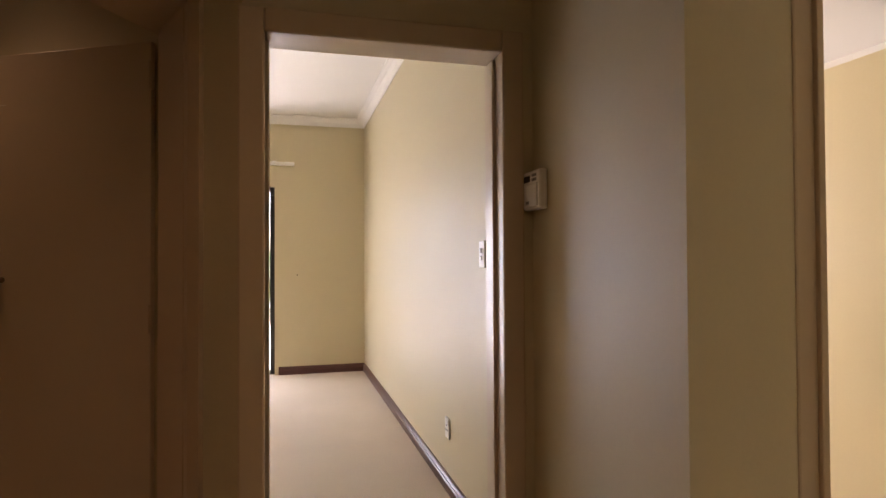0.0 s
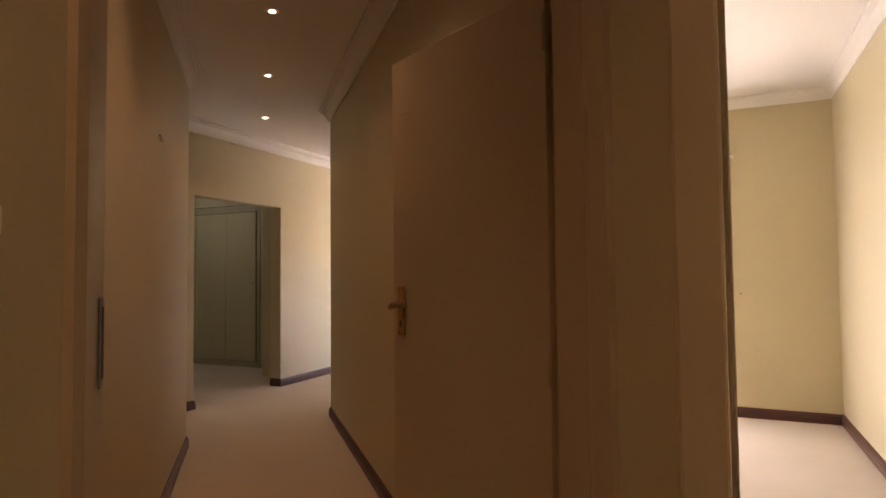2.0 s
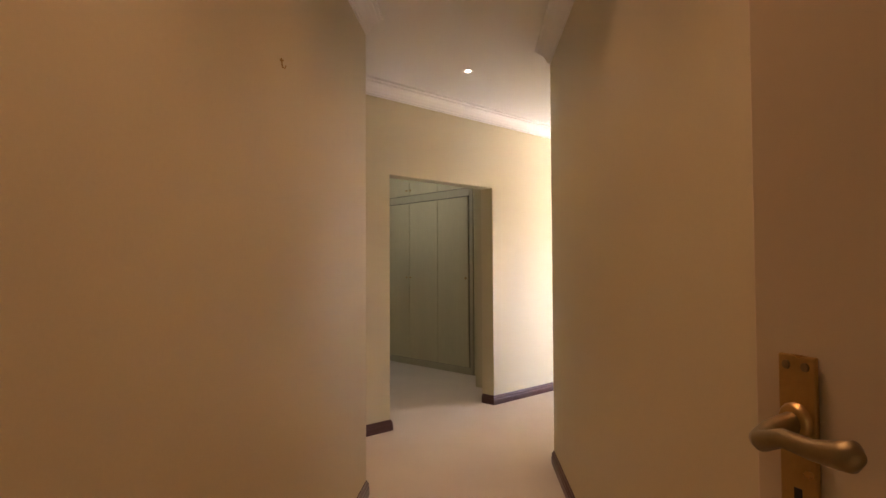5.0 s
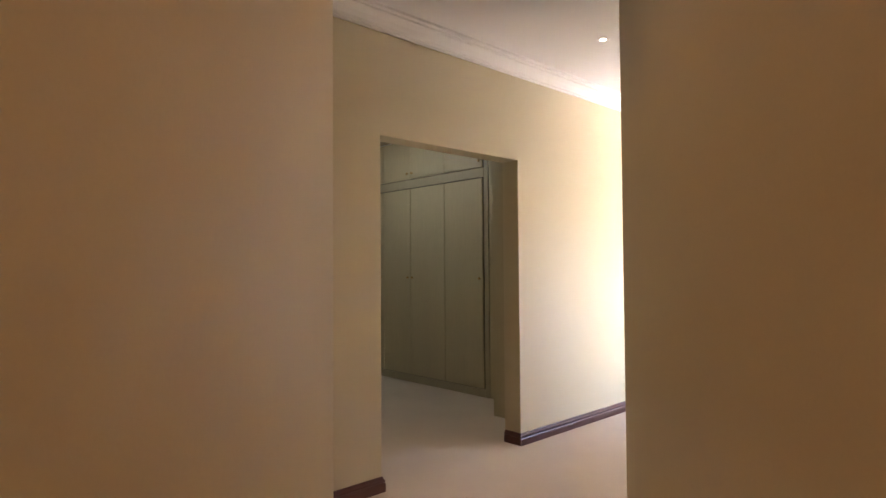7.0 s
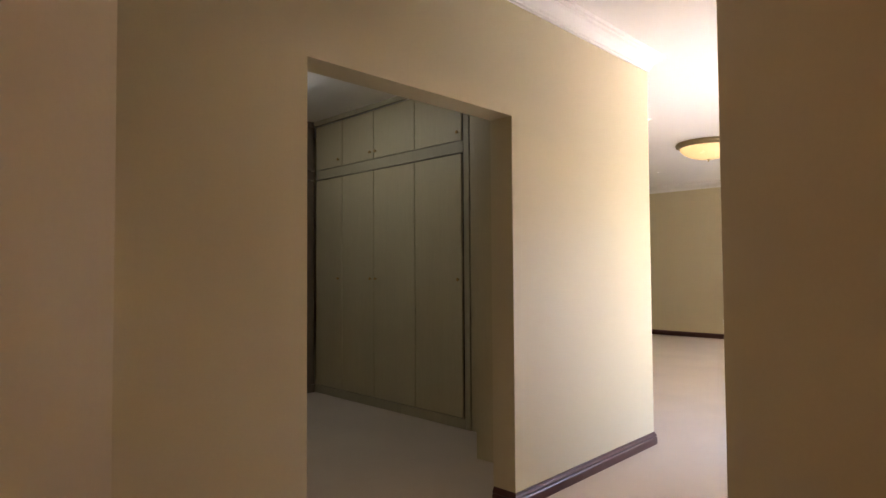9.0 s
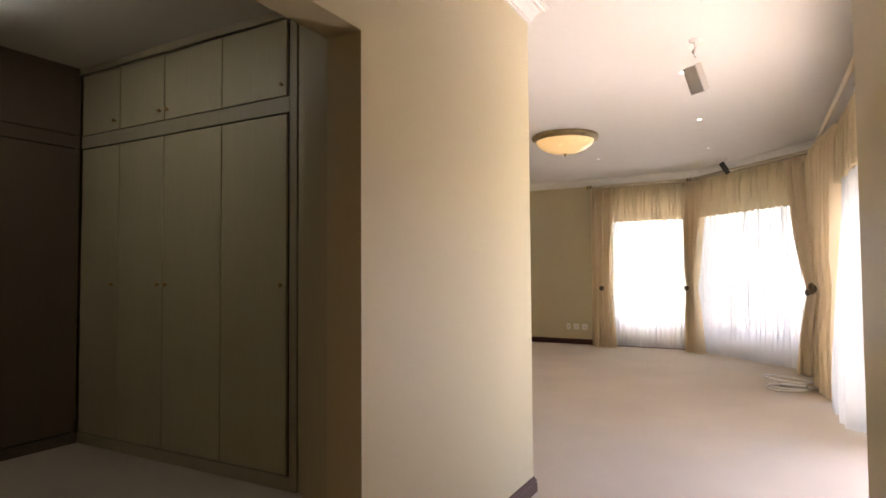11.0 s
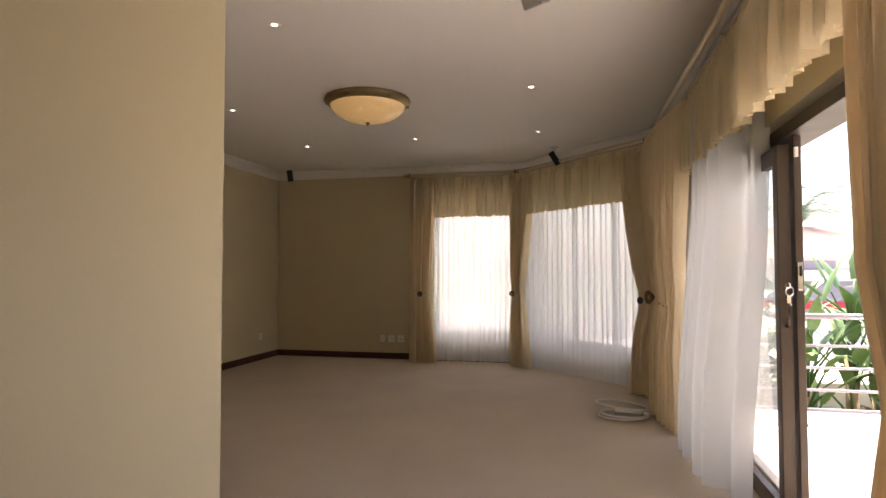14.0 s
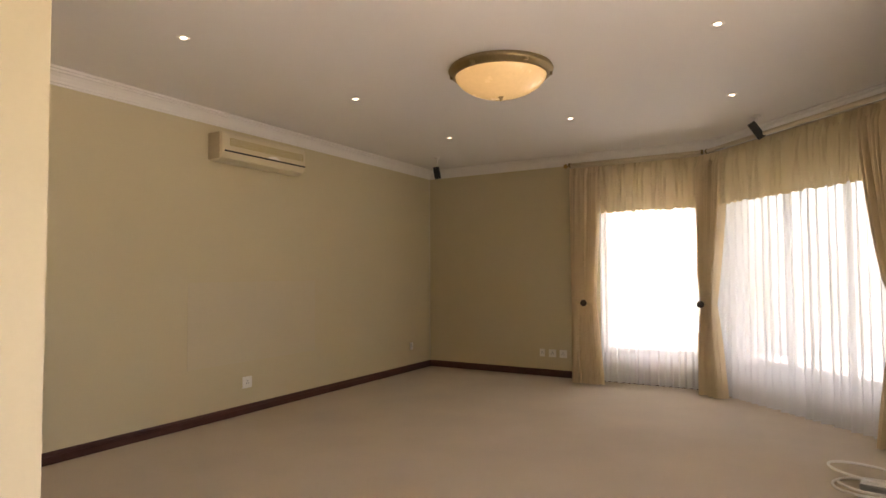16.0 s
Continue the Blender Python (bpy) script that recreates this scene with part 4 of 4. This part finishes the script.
stick = thing("leaning_pole", "thin dark metal pole leaning on the balustrade", "pole")
part("tube", pipe([(2.97, 6.08, -0.10), (2.915, 6.25, 0.12), (2.865, 6.42, 0.34)], 0.011, 8), BLACK, stick, "", True)
part("foot", pipe([(2.973, 6.073, -0.10), (2.961, 6.11, -0.055)], 0.015, 8), PLASTICG, stick, "rubber foot", True)



def banana_leaf(length, width, droop, seed):
    """A long arching leaf with a folded midrib and a torn edge."""
    rng = random.Random(seed)
    bm, rows, n = bmesh.new(), [], 12
    for i in range(n + 1):
        t = i / n
        w = width * (math.sin(math.pi * min(1, 0.12 + 0.88 * t) ** 0.8)) * (0.88 + 0.24 * rng.random())
        y, z = length * t, length * (0.55 * t - droop * t * t)
        rows.append([bm.verts.new((s * w, y, z - 0.18 * abs(s) * w + (0.04 * w if s == 0 else 0))) for s in (-1, -0.5, 0, 0.5, 1)])
    for a, b in zip(rows, rows[1:]):
        for k in range(4):
            bm.faces.new((a[k], a[k + 1], b[k + 1], b[k]))
    return bm


def banana_plant(x, y, base, height, count, seed):
    """Several crowns of paddle leaves on long stalks over a sheathed stem."""
    rng = random.Random(seed)
    t = thing("banana_plant", "tall strelitzia-like plant with torn green paddle leaves", "plant", pose(x, y, base), "garden plants")
    part("stem", pipe([(0, 0, 0), (0.03, 0.02, height * 0.4), (0.0, 0.05, height * 0.8)], [0.15, 0.11, 0.06], 10), STRAW, t, "dry sheathed stem", True)
    for k in range(count + 8):
        ang, lean = 360 * k / (count + 8) + rng.uniform(-25, 25), rng.uniform(12, 60)
        m = pose(0, 0, height * rng.uniform(0.58, 0.92), 0, 0, ang)
        stalk = rng.uniform(0.35, 0.65)
        tip = Vector((0, stalk * math.sin(radians(lean)), stalk * math.cos(radians(lean))))
        st = pipe([(0, 0, 0), tip * 0.5 + Vector((0, -0.02, 0.02)), tip], [0.022, 0.016, 0.011], 6)
        st.transform(m)
        part("stalk", st, LEAFB, t, "", True)
        b = banana_leaf(rng.uniform(0.38, 0.66), rng.uniform(0.055, 0.09), rng.uniform(0.2, 0.75), seed * 50 + k)
        b.transform(m @ Matrix.Translation(tip) @ Matrix.Rotation(radians(62 - lean * 0.9), 4, "X"))
        part("leaf", b, LEAF, t, "", True)
    for k in range(6):
        b = banana_leaf(rng.uniform(0.6, 1.0), 0.045, 1.3, seed * 50 + 30 + k)
        b.transform(pose(0, 0, height * rng.uniform(0.4, 0.68), 0, 0, rng.uniform(0, 360)))
        part("dead_leaf", b, STRAW, t, "brown dead leaf", True)
    return t


for x, y, h, c, sd in ((3.1, 8.6, 3.7, 14, 1), (3.9, 9.4, 4.3, 14, 2), (4.7, 8.8, 3.9, 14, 3), (5.6, 9.8, 4.4, 12, 4), (3.4, 10.6, 4.5, 12, 5), (6.8, 9.4, 4.0, 12, 6), (8.1, 8.9, 3.9, 10, 7), (2.6, 9.6, 3.9, 12, 8), (3.65, 8.1, 3.9, 15, 9), (4.25, 8.4, 4.3, 15, 10), (4.75, 8.0, 3.9, 14, 11), (3.3, 8.9, 4.2, 13, 12), (5.3, 8.4, 4.4, 12, 13)):
    banana_plant(x, y, -3.2, h, c, sd)


def shrub(x, y, base, r, h, seed):
    """A clump of small leaves round a few stems."""
    rng = random.Random(seed)
    t = thing("shrub", "dense dark green garden shrub below the terrace", "plant", pose(x, y, base), "garden plants")
    st = bmesh.new()
    for k in range(5):
        a = rng.uniform(0, 6.28)
        pipe([(0, 0, 0), (0.2 * math.cos(a), 0.2 * math.sin(a), h * 0.4), (r * 0.6 * math.cos(a), r * 0.6 * math.sin(a), h * 0.8)], [0.03, 0.02, 0.01], 6, st)
    part("stem", st, STRAW, t)
    lv = bmesh.new()
    for k in range(420):
        u, a = rng.random() ** 0.5, rng.uniform(0, 6.28)
        z = h * (0.25 + 0.75 * rng.random())
        rr = r * u * (1.1 - 0.5 * abs(z / h - 0.55)) * (0.75 + 0.35 * math.sin(3 * a + seed))
        own = bmesh.new()
        s = rng.uniform(0.05, 0.11)
        vs = [own.verts.new(p) for p in ((0, 0, 0), (s * 0.4, s * 0.5, s * 0.1), (0, s * 1.3, 0), (-s * 0.4, s * 0.5, s * 0.1))]
        own.faces.new(vs)
        merge(lv, own, pose(rr * math.cos(a), rr * math.sin(a), z, rng.uniform(-40, 50), rng.uniform(-30, 30), rng.uniform(0, 360)))
    part("foliage", lv, LEAFB, t)
    return t


for x, y, r, h, sd in ((3.6, 7.6, 0.9, 2.5, 1), (5.1, 7.7, 1.0, 2.4, 2), (6.6, 7.8, 1.0, 2.6, 3), (8.0, 7.7, 1.0, 2.4, 4)):
    shrub(x, y, -3.2, r, h, sd)

nb = thing("neighbour_house", "pale neighbouring house with a lilac-grey wing and a red band", "house", pose(0, 0, -3.2))
part("wall", box(4.5, 19.0, 27.0, 36.0, 0, 5.0), RENDERW, nb)
part("wing", box(5.2, 16.0, 19.0, 27.0, 0, 4.2), RENDERG, nb, "lilac-grey rendered wing")
part("band", box(5.96, 16.04, 18.96, 19.0, 3.40, 3.62), RED, nb, "red painted band")
part("parapet", box(5.9, 16.1, 18.9, 27.0, 4.2, 4.5), RENDERW, nb)
rf = bmesh.new()
merge(rf, prism([(26.6, 5.0), (36.4, 5.0), (31.5, 6.6)], 4.2, 19.3), Matrix(((0, 0, 1, 0), (1, 0, 0, 0), (0, 1, 0, 0), (0, 0, 0, 1))))
part("roof", rf, ROOF, nb, "brown tiled pitched roof")
for x in (7.2, 10.0, 12.8):
    wd = part("window", box(x, x + 1.3, 18.93, 18.99, 1.4, 2.6), BLACK, nb, "barred dark window")
    for k in range(5):
        part("bar", box(x + 0.1 + k * 0.26, x + 0.13 + k * 0.26, 18.90, 18.93, 1.4, 2.6), RENDERW, wd)
for x in (6.5, 9.5, 13.0):
    part("window", box(x, x + 1.5, 26.93, 26.99, 4.55, 4.9), RENDERG, nb)
structure("garden_wall", box(-12.0, 22.0, 15.0, 15.25, -3.2, 0.30), RENDERW, "pale rendered garden wall")


def palm(x, y, base, h, seed):
    rng = random.Random(seed)
    t = thing("palm_tree", "distant palm tree with a ragged crown", "tree", pose(x, y, base))
    part("trunk", pipe([(0, 0, 0), (0.1, 0, h * 0.5), (0.0, 0.1, h)], [0.2, 0.16, 0.14], 8), STRAW, t, "", True)
    cr = bmesh.new()
    for k in range(26):
        own = bmesh.new()
        ln, dr = rng.uniform(2.0, 3.2), rng.uniform(0.55, 1.0)
        for i in range(26):
            s = i / 26
            y0, z0 = ln * s, ln * (0.6 * s - dr * s * s)
            for sd in (-1, 1):
                vs = [own.verts.new(p) for p in ((0, y0, z0), (sd * 0.50 * (1 - 0.6 * s), y0 + 0.26, z0 - 0.26), (0, y0 + 0.05, z0))]
                own.faces.new(vs)
        merge(cr, own, pose(0, 0, h, rng.uniform(-15, 40), 0, rng.uniform(0, 360)))
    part("crown", cr, LEAFB, t)


palm(11.2, 32.0, -3.2, 7.0, 3)
